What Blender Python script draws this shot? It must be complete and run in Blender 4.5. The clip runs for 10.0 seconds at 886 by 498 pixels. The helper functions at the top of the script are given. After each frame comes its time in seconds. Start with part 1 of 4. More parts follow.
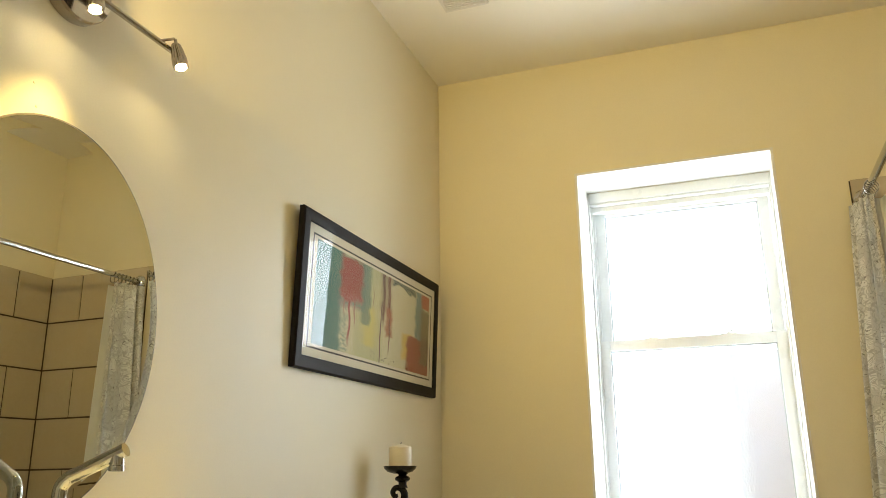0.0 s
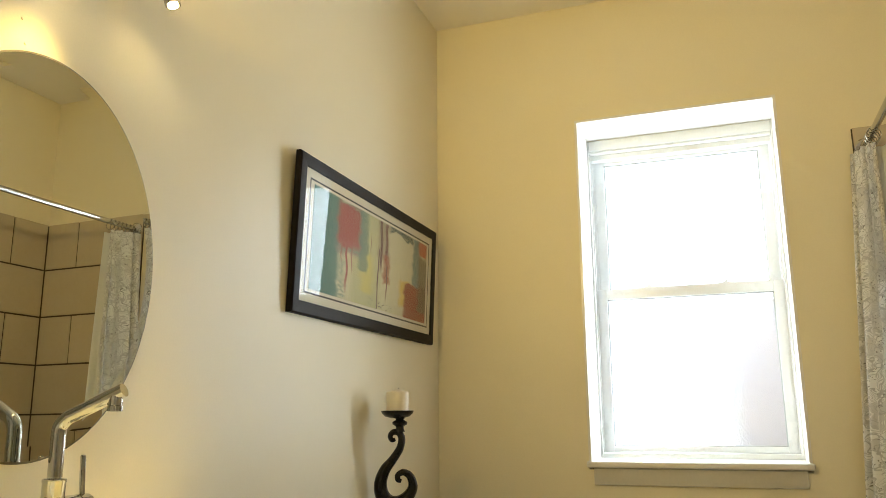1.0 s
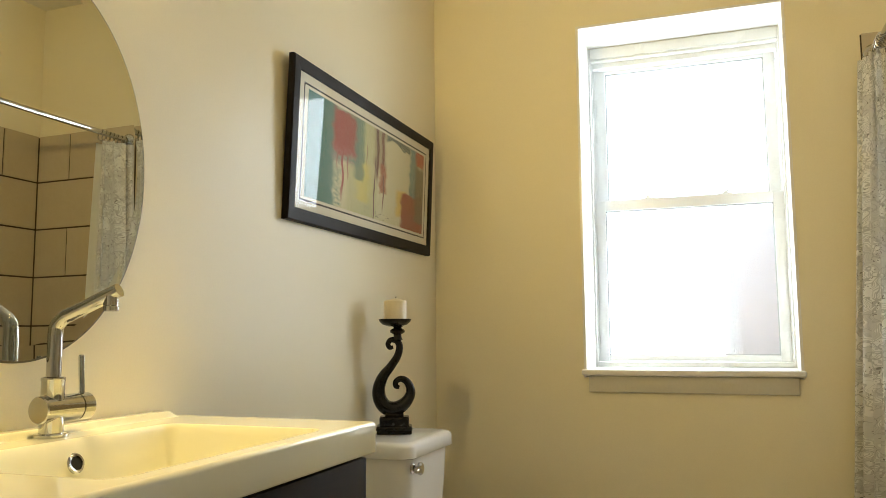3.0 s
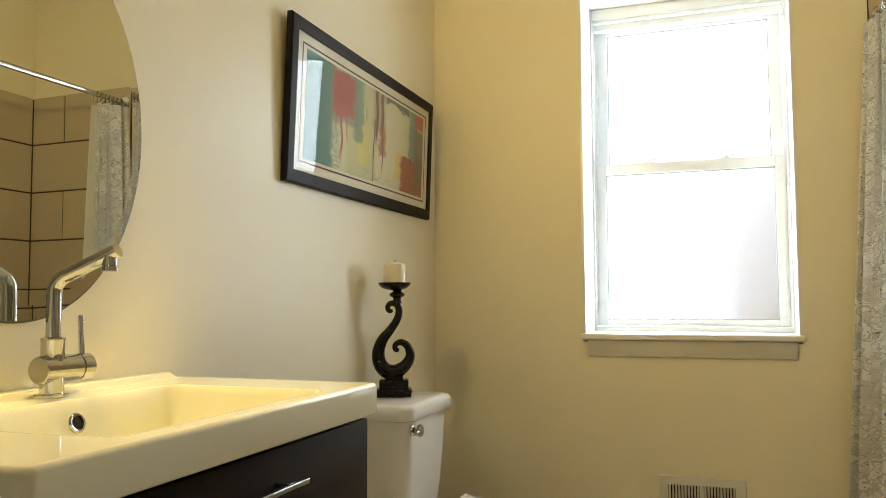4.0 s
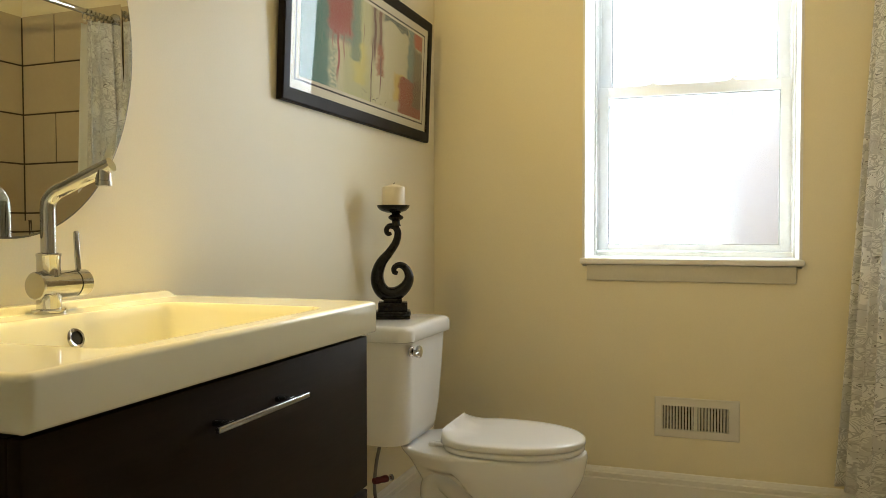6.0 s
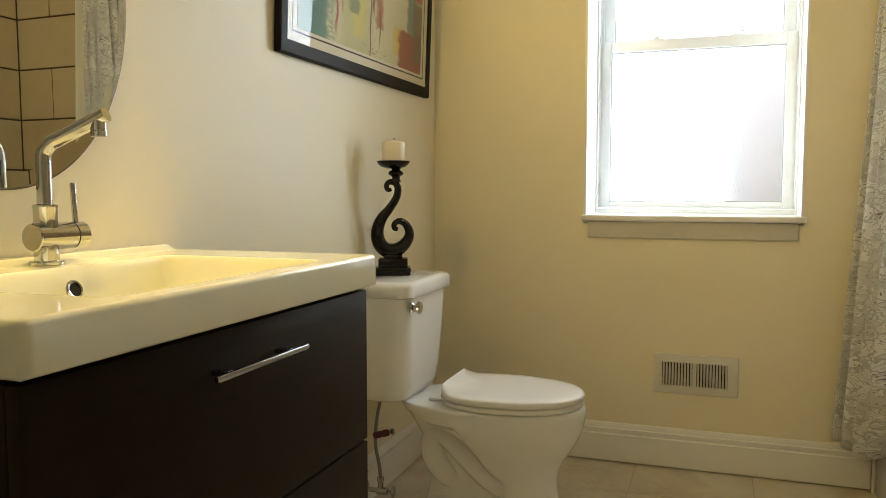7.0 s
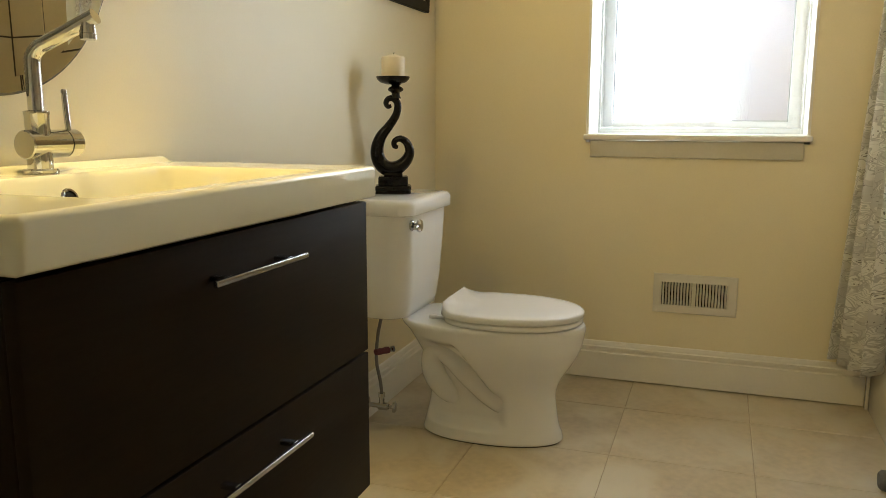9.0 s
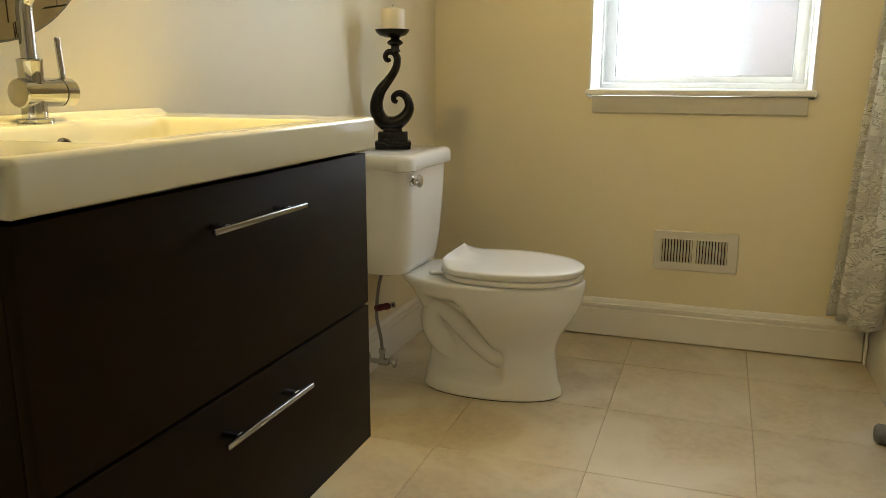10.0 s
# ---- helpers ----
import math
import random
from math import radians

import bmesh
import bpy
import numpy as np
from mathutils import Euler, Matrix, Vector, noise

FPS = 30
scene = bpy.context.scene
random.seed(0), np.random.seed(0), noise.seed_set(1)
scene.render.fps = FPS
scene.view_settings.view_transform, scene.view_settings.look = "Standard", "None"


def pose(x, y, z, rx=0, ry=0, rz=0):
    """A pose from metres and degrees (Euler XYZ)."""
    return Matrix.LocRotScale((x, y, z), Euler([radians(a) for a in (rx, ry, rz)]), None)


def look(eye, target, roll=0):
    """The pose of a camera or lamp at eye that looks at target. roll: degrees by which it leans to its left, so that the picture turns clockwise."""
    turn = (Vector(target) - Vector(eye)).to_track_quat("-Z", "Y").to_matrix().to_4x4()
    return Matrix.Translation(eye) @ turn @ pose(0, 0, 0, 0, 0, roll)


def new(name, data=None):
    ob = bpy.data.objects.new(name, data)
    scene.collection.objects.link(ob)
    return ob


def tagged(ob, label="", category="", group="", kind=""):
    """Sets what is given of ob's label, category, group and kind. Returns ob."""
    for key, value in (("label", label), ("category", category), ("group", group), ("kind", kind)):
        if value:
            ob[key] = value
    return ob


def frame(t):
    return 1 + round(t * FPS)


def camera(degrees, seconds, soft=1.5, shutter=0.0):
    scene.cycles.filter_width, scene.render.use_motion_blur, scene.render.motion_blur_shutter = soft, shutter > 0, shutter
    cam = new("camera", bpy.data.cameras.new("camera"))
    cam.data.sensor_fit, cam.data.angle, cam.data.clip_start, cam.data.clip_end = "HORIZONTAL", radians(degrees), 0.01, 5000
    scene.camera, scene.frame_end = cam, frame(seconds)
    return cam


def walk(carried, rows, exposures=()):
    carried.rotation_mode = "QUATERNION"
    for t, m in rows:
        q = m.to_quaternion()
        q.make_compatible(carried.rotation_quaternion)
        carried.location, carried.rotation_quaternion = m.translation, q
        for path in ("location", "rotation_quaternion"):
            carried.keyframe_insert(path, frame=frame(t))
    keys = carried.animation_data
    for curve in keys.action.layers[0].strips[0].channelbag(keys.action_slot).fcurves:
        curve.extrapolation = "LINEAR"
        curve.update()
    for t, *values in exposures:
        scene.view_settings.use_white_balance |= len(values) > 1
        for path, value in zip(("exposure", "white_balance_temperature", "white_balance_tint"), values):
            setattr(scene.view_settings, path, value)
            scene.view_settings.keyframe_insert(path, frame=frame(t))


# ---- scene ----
cam = camera(59.0, 10.0, soft=0.7)
PATH = [
    (0, (1.114, 0.071, 1.106), (0.459, 1.881, 1.649), -0.6),
    (0.5, (1.115, 0.077, 1.101), (0.454, 1.902, 1.583), -0.5),
    (1, (1.108, 0.085, 1.094), (0.448, 1.925, 1.517), -0.4),
    (1.5, (1.11, 0.089, 1.086), (0.447, 1.939, 1.459), -0.5),
    (2, (1.109, 0.096, 1.078), (0.443, 1.955, 1.395), -0.5),
    (2.5, (1.098, 0.106, 1.074), (0.434, 1.975, 1.333), -0.4),
    (3, (1.097, 0.111, 1.066), (0.432, 1.984, 1.285), -0.4),
    (4.5, (1.08, 0.128, 1.055), (0.419, 2.013, 1.145), -0.2),
    (5, (1.082, 0.133, 1.05), (0.418, 2.019, 1.099), -0.2),
    (5.5, (1.077, 0.136, 1.044), (0.416, 2.023, 1.047), -0.1),
    (7, (1.074, 0.149, 1.024), (0.414, 2.031, 0.876), 0.0),
    (7.5, (1.074, 0.152, 1.016), (0.414, 2.031, 0.822), 0.1),
    (8, (1.072, 0.154, 1.009), (0.415, 2.028, 0.77), 0.1),
    (8.5, (1.071, 0.157, 1.001), (0.415, 2.024, 0.713), 0.1),
    (9, (1.07, 0.161, 0.993), (0.416, 2.022, 0.662), 0.1),
    (9.5, (1.069, 0.164, 0.985), (0.418, 2.016, 0.607), 0.1),
    (10, (1.068, 0.166, 0.975), (0.42, 2.01, 0.547), 0.1),
]
walk(cam, [(t, look(e, a, r)) for t, e, a, r in PATH], exposures=[(0.0, 0.86), (10.0, 0.86)])

# ---- world, sun and large lights ----
SKYLIGHT = 4.5
world = bpy.data.worlds.new("sky")
scene.world = world
world.use_nodes = True
wn, wl = world.node_tree.nodes, world.node_tree.links
sky = wn.new("ShaderNodeTexSky")
sky.sky_type, sky.sun_disc = "NISHITA", False
sky.sun_elevation, sky.sun_rotation = radians(46), radians(110)
wn["Background"].inputs["Strength"].default_value = 0.15
wl.new(sky.outputs["Color"], wn["Background"].inputs["Color"])

sun = new("sun", bpy.data.lights.new("sun", "SUN"))
sun.data.energy, sun.data.angle, sun.data.color = 5.0, radians(0.5), (1.0, 0.95, 0.87)
sun.matrix_basis = look((6.0, 1.0, 8.0), (1.6, 4.2, 1.2))

# sky light in the window opening; the neighbour's wall covers the low right-hand part
for name, xc, w, zc, h, gain in (("upper_daylight", 0.976, 0.86, 1.98, 0.86, 1.0), ("lower_daylight", 0.82, 0.56, 1.21, 0.67, 1.4)):
    daylight = new(name, bpy.data.lights.new(name, "AREA"))
    daylight.data.shape, daylight.data.size, daylight.data.size_y = "RECTANGLE", w, h
    daylight.data.energy, daylight.data.color = SKYLIGHT * gain * math.pi * w * h, (0.83, 0.93, 1.0)
    daylight.matrix_basis = look((xc, 3.54, zc), (xc, 2.5, zc + 0.18))

# room, in metres: the vanity wall is x = 0, the window wall y = WY
WY, CEIL, TUBX, RX, NY = 3.11, 2.79, 1.60, 2.22, -0.45
WARM = (1.0, 0.72, 0.24)


# ---- materials ----
def material(name, base, rough=0.5, metal=0.0, vary=0.05, scale=6.0, fine=120.0, bump=0.02, coat=0.0, rand=0.0, spec=0.5):
    """A surface with stains at one scale and grain at another."""
    m = bpy.data.materials.new(name)
    m.use_nodes = True
    n, l = m.node_tree.nodes, m.node_tree.links
    b = n["Principled BSDF"]
    co = n.new("ShaderNodeTexCoord")
    big, small = n.new("ShaderNodeTexNoise"), n.new("ShaderNodeTexNoise")
    big.inputs["Scale"].default_value, big.inputs["Detail"].default_value = scale, 5.0
    small.inputs["Scale"].default_value, small.inputs["Detail"].default_value = fine, 3.0
    for t in (big, small):
        l.new(co.outputs["Object"], t.inputs["Vector"])
    add = n.new("ShaderNodeMath")
    add.operation = "ADD"
    l.new(big.outputs["Fac"], add.inputs[0]), l.new(small.outputs["Fac"], add.inputs[1])
    ramp = n.new("ShaderNodeMapRange")
    ramp.inputs["From Min"].default_value, ramp.inputs["From Max"].default_value = 0.6, 1.4
    ramp.inputs["To Min"].default_value, ramp.inputs["To Max"].default_value = 1.0 - vary, 1.0 + vary
    l.new(add.outputs[0], ramp.inputs["Value"])
    out = ramp.outputs["Result"]
    if rand:
        info, mr, mul = n.new("ShaderNodeObjectInfo"), n.new("ShaderNodeMapRange"), n.new("ShaderNodeMath")
        mr.inputs["To Min"].default_value, mr.inputs["To Max"].default_value = 1.0 - rand, 1.0 + rand
        l.new(info.outputs["Random"], mr.inputs["Value"])
        mul.operation = "MULTIPLY"
        l.new(out, mul.inputs[0]), l.new(mr.outputs["Result"], mul.inputs[1])
        out = mul.outputs[0]
    tint = n.new("ShaderNodeVectorMath")
    tint.operation = "SCALE"
    tint.inputs[0].default_value = base
    l.new(out, tint.inputs["Scale"])
    l.new(tint.outputs["Vector"], b.inputs["Base Color"])
    rr = n.new("ShaderNodeMapRange")
    rr.inputs["To Min"].default_value, rr.inputs["To Max"].default_value = rough - min(0.06, rough * 0.3), min(1.0, rough + min(0.06, rough * 0.3))
    l.new(big.outputs["Fac"], rr.inputs["Value"])
    l.new(rr.outputs["Result"], b.inputs["Roughness"])
    b.inputs["Metallic"].default_value = metal
    b.inputs["Coat Weight"].default_value = coat
    b.inputs["Coat Roughness"].default_value = 0.03
    b.inputs["Specular IOR Level"].default_value = spec
    if bump:
        bp = n.new("ShaderNodeBump")
        bp.inputs["Strength"].default_value, bp.inputs["Distance"].default_value = bump, 0.01
        l.new(small.outputs["Fac"], bp.inputs["Height"])
        l.new(bp.outputs["Normal"], b.inputs["Normal"])
    return m


def glass(name, rough=0.0, colour=(1, 1, 1), bump=0.0, scale=90.0, ior=1.47):
    m = bpy.data.materials.new(name)
    m.use_nodes = True
    n, l = m.node_tree.nodes, m.node_tree.links
    b = n["Principled BSDF"]
    b.inputs["Base Color"].default_value = (*colour, 1)
    b.inputs["Transmission Weight"].default_value, b.inputs["Roughness"].default_value = 1.0, rough
    b.inputs["IOR"].default_value = ior
    if bump:
        co, vo, bp = n.new("ShaderNodeTexCoord"), n.new("ShaderNodeTexNoise"), n.new("ShaderNodeBump")
        vo.inputs["Scale"].default_value, vo.inputs["Detail"].default_value = scale, 2.0
        bp.inputs["Strength"].default_value, bp.inputs["Distance"].default_value = bump, 0.01
        l.new(co.outputs["Object"], vo.inputs["Vector"])
        l.new(vo.outputs["Fac"], bp.inputs["Height"]), l.new(bp.outputs["Normal"], b.inputs["Normal"])
    return m


def glow(name, colour, strength):
    m = bpy.data.materials.new(name)
    m.use_nodes = True
    b = m.node_tree.nodes["Principled BSDF"]
    b.inputs["Base Color"].default_value = (0.8, 0.8, 0.8, 1)
    b.inputs["Emission Color"].default_value, b.inputs["Emission Strength"].default_value = (*colour, 1), strength
    return m


def clouded(m, other, scale):
    """Lays soft clouds of a second colour over a material."""
    n, l = m.node_tree.nodes, m.node_tree.links
    b = n["Principled BSDF"]
    first = b.inputs["Base Color"].links[0].from_socket
    co, t, r, mix = n.new("ShaderNodeTexCoord"), n.new("ShaderNodeTexNoise"), n.new("ShaderNodeMapRange"), n.new("ShaderNodeMix")
    info, add = n.new("ShaderNodeObjectInfo"), n.new("ShaderNodeVectorMath")
    l.new(co.outputs["Object"], add.inputs[0]), l.new(info.outputs["Location"], add.inputs[1])
    t.inputs["Scale"].default_value, t.inputs["Detail"].default_value, t.inputs["Distortion"].default_value = scale, 6.0, 0.8
    l.new(add.outputs[0], t.inputs["Vector"])
    r.inputs["From Min"].default_value, r.inputs["From Max"].default_value = 0.42, 0.62
    l.new(t.outputs["Fac"], r.inputs["Value"])
    mix.data_type = "RGBA"
    mix.inputs["B"].default_value = (*other, 1)
    l.new(first, mix.inputs["A"]), l.new(r.outputs["Result"], mix.inputs["Factor"])
    l.new(mix.outputs["Result"], b.inputs["Base Color"])
    return m


PAINT = material("cream_wall_paint", (0.80, 0.73, 0.54), 0.45, vary=0.03, scale=2.2, fine=260, bump=0.02, spec=0.3)
CEILING = material("ceiling_paint", (0.84, 0.80, 0.70), 0.7, vary=0.02, scale=2.0, fine=200, bump=0.05)
TRIM = material("white_trim_paint", (0.80, 0.78, 0.73), 0.3, vary=0.02, scale=5, bump=0.02)
VINYL = material("white_window_vinyl", (0.86, 0.89, 0.90), 0.28, vary=0.02, scale=5, bump=0.01)
TILE = clouded(material("travertine_look_floor_tile", (0.55, 0.465, 0.33), 0.32, vary=0.16, scale=5, fine=45, bump=0.02, rand=0.06), (0.63, 0.57, 0.45), 3.6)
GROUT = material("beige_floor_grout", (0.47, 0.39, 0.28), 0.85, vary=0.12, scale=9, bump=0.2)
WTILE = material("beige_wall_tile", (0.52, 0.44, 0.32), 0.22, vary=0.03, scale=8, fine=60, bump=0.01, rand=0.03)
WGROUT = material("dark_brown_wall_grout", (0.06, 0.045, 0.035), 0.9, vary=0.15, scale=12, bump=0.1)
PORCELAIN = material("white_porcelain", (0.85, 0.85, 0.84), 0.03, vary=0.01, scale=3, fine=20, bump=0.0)
CERAMIC = material("white_basin_ceramic", (0.80, 0.785, 0.65), 0.02, vary=0.01, scale=3, fine=20, bump=0.0)
SEATPL = material("white_seat_plastic", (0.86, 0.85, 0.83), 0.18, vary=0.01, scale=3, fine=20, bump=0.0)
TUBMAT = material("white_tub_enamel", (0.80, 0.79, 0.75), 0.14, vary=0.015, scale=3, fine=20, bump=0.0)
CHROME = material("polished_chrome", (0.55, 0.55, 0.55), 0.05, 1.0, vary=0.02, scale=8, bump=0.0)
NICKEL = material("brushed_nickel", (0.46, 0.41, 0.34), 0.11, 1.0, vary=0.06, scale=8, fine=400, bump=0.03)
STEEL = material("satin_steel_handle", (0.36, 0.36, 0.37), 0.22, 1.0, vary=0.04, scale=10, fine=300, bump=0.02)
MIRROR = material("mirror_silver", (0.76, 0.78, 0.74), 0.0, 1.0, vary=0.0, bump=0.0)
EDGE = material("mirror_ground_edge", (0.10, 0.085, 0.06), 0.3, vary=0.05)
BLACKLAC = material("black_brown_lacquer", (0.010, 0.008, 0.007), 0.25, vary=0.3, scale=14, fine=90, bump=0.03, coat=0.05, spec=0.3)
WAX = material("ivory_candle_wax", (0.82, 0.74, 0.58), 0.45, vary=0.03, scale=20, bump=0.02)
WICK = material("charred_wick", (0.03, 0.025, 0.02), 0.9)
FRAMEM = material("espresso_picture_frame", (0.009, 0.007, 0.0075), 0.45, spec=0.09, vary=0.25, scale=10, fine=160, bump=0.03)
MAT = material("cream_mount_board", (0.70, 0.64, 0.48), 0.85, vary=0.02, scale=10, fine=300, bump=0.03)
MATLINE = material("dark_mount_line", (0.03, 0.022, 0.02), 0.8, vary=0.1)
# near-black: painted shade of openings and gaps, and the mirror's backing
DARK = material("near_black", (0.008, 0.008, 0.008), 0.9)
# white trim again, darkened in colour for the shade below the sill
TRIM_SHADED = material("shaded_white_trim", (0.60, 0.57, 0.49), 0.6, vary=0.04, scale=9, bump=0.04)
GASKET = material("grey_glazing_gasket", (0.42, 0.45, 0.46), 0.6, vary=0.05)
VENTM = material("white_register_enamel", (0.70, 0.67, 0.60), 0.35, vary=0.02)
RUBBER = material("grey_braided_hose", (0.22, 0.21, 0.20), 0.4, 0.6, vary=0.2, scale=60, fine=500, bump=0.2)
TAG = material("dark_red_plastic", (0.12, 0.02, 0.03), 0.7, vary=0.2, scale=40)
TOWEL = material("grey_terry_cloth", (0.17, 0.17, 0.17), 0.95, vary=0.2, scale=30, fine=400, bump=0.5)
STUCCO = material("pale_neighbour_stucco", (0.57, 0.555, 0.60), 0.9, vary=0.06, scale=2, fine=60, bump=0.2)
GRASS = material("pale_yard_concrete", (0.42, 0.41, 0.39), 0.9, vary=0.12, scale=1.5, fine=30, bump=0.2)
PANE = glass("clear_window_glass")
OBSCURE = glass("pebbled_obscure_glass", 0.20, (0.97, 0.97, 1.0), 0.28, 95)
PICGLASS = glass("picture_glass", ior=1.22)
BULB = glow("halogen_bulb_face", (1.0, 0.82, 0.46), 160.0)


def wood(name, base, rough):
    """Dark foil-wood with a fine grain along y."""
    m = material(name, base, rough, vary=0.12, scale=5, fine=150, bump=0.03, spec=0.035)
    n, l = m.node_tree.nodes, m.node_tree.links
    mp = n.new("ShaderNodeMapping")
    mp.inputs["Scale"].default_value = (1.0, 0.06, 1.0)
    co = next(k for k in n if k.type == "TEX_COORD")
    l.new(co.outputs["Object"], mp.inputs["Vector"])
    for k in n:
        if k.type == "TEX_NOISE":
            l.new(mp.outputs["Vector"], k.inputs["Vector"])
    return m


ESPRESSO = wood("black_brown_wood_veneer", (0.022, 0.0155, 0.0100), 0.5)


def fabric():
    """White cotton with a fine grey floral line print."""
    m = bpy.data.materials.new("floral_print_cotton")
    m.use_nodes = True
    n, l = m.node_tree.nodes, m.node_tree.links
    b = n["Principled BSDF"]
    b.inputs["Roughness"].default_value = 0.9
    raw = n.new("ShaderNodeUVMap")
    wob, sca, co = n.new("ShaderNodeTexNoise"), n.new("ShaderNodeVectorMath"), n.new("ShaderNodeVectorMath")
    wob.inputs["Scale"].default_value, wob.inputs["Detail"].default_value = 26.0, 1.5
    sca.operation, co.operation = "SCALE", "ADD"
    sca.inputs["Scale"].default_value = 0.085
    l.new(raw.outputs["UV"], wob.inputs["Vector"]), l.new(wob.outputs["Color"], sca.inputs[0])
    l.new(raw.outputs["UV"], co.inputs[0]), l.new(sca.outputs[0], co.inputs[1])

    def node(kind, **v):
        k = n.new(kind)
        for key, val in v.items():
            k.inputs[key].default_value = val
        return k

    def noise_at(scale, detail=2.0):
        k = node("ShaderNodeTexNoise", Scale=scale, Detail=detail)
        l.new(co.outputs[0], k.inputs["Vector"])
        return k

    def voronoi(scale, feature):
        k = n.new("ShaderNodeTexVoronoi")
        k.feature = feature
        k.inputs["Scale"].default_value = scale
        l.new(co.outputs[0], k.inputs["Vector"])
        return k

    def step(sock, lo, hi):
        k = node("ShaderNodeMapRange", **{"From Min": lo, "From Max": hi})
        l.new(sock, k.inputs["Value"])
        return k.outputs["Result"]

    def math2(op, a, c):
        k = n.new("ShaderNodeMath")
        k.operation = op
        for i, s in enumerate((a, c)):
            if isinstance(s, float):
                k.inputs[i].default_value = s
            else:
                l.new(s, k.inputs[i])
        return k.outputs[0]

    # leaves hatched with fine lines, each its own way; between them pale petals with dots
    leaf, parts = voronoi(21.0, "F1"), n.new("ShaderNodeSeparateColor")
    l.new(leaf.outputs["Color"], parts.inputs["Color"])
    xy = n.new("ShaderNodeSeparateXYZ")
    l.new(co.outputs[0], xy.inputs[0])
    turn = math2("MULTIPLY", parts.outputs["Red"], 6.283)
    along = math2("ADD", math2("MULTIPLY", xy.outputs["X"], math2("COSINE", turn, 0.0)), math2("MULTIPLY", xy.outputs["Y"], math2("SINE", turn, 0.0)))
    curl = math2("ADD", math2("MULTIPLY", along, 900.0), math2("MULTIPLY", leaf.outputs["Distance"], 9.0))
    hatch = math2("MULTIPLY", step(math2("SINE", curl, 0.0), 0.0, 0.5), step(parts.outputs["Green"], 0.46, 0.48))
    outline = step(voronoi(21.0, "DISTANCE_TO_EDGE").outputs["Distance"], 0.055, 0.03)
    petals = step(voronoi(60.0, "DISTANCE_TO_EDGE").outputs["Distance"], 0.04, 0.02)
    petals = math2("MULTIPLY", petals, step(parts.outputs["Green"], 0.30, 0.26))
    dots = step(voronoi(80.0, "F1").outputs["Distance"], 0.26, 0.18)
    dots = math2("MULTIPLY", dots, step(parts.outputs["Green"], 0.47, 0.45))
    ink = math2("MAXIMUM", math2("MULTIPLY", hatch, 0.38), math2("MAXIMUM", math2("MULTIPLY", outline, 0.5), math2("MAXIMUM", math2("MULTIPLY", petals, 0.3), dots)))
    wash = math2("MULTIPLY", step(noise_at(11.0).outputs["Fac"], 0.50, 0.525), 0.28)
    ink = math2("MAXIMUM", ink, wash)
    mix = n.new("ShaderNodeMix")
    mix.data_type = "RGBA"
    mix.inputs["A"].default_value, mix.inputs["B"].default_value = (0.95, 0.95, 0.93, 1), (0.30, 0.29, 0.28, 1)
    l.new(ink, mix.inputs["Factor"])
    l.new(mix.outputs["Result"], b.inputs["Base Color"])
    weave, bp = noise_at(500.0), n.new("ShaderNodeBump")
    bp.inputs["Strength"].default_value, bp.inputs["Distance"].default_value = 0.15, 0.01
    l.new(weave.outputs["Fac"], bp.inputs["Height"]), l.new(bp.outputs["Normal"], b.inputs["Normal"])
    tr, ms = n.new("ShaderNodeBsdfTranslucent"), n.new("ShaderNodeMixShader")
    l.new(mix.outputs["Result"], tr.inputs["Color"])
    ms.inputs[0].default_value = 0.4
    l.new(b.outputs[0], ms.inputs[1]), l.new(tr.outputs[0], ms.inputs[2])
    l.new(ms.outputs[0], n["Material Output"].inputs["Surface"])
    return m


CURTAIN = fabric()
LINER = material("white_curtain_liner", (0.74, 0.75, 0.73), 0.5, vary=0.03, scale=8, bump=0.02)


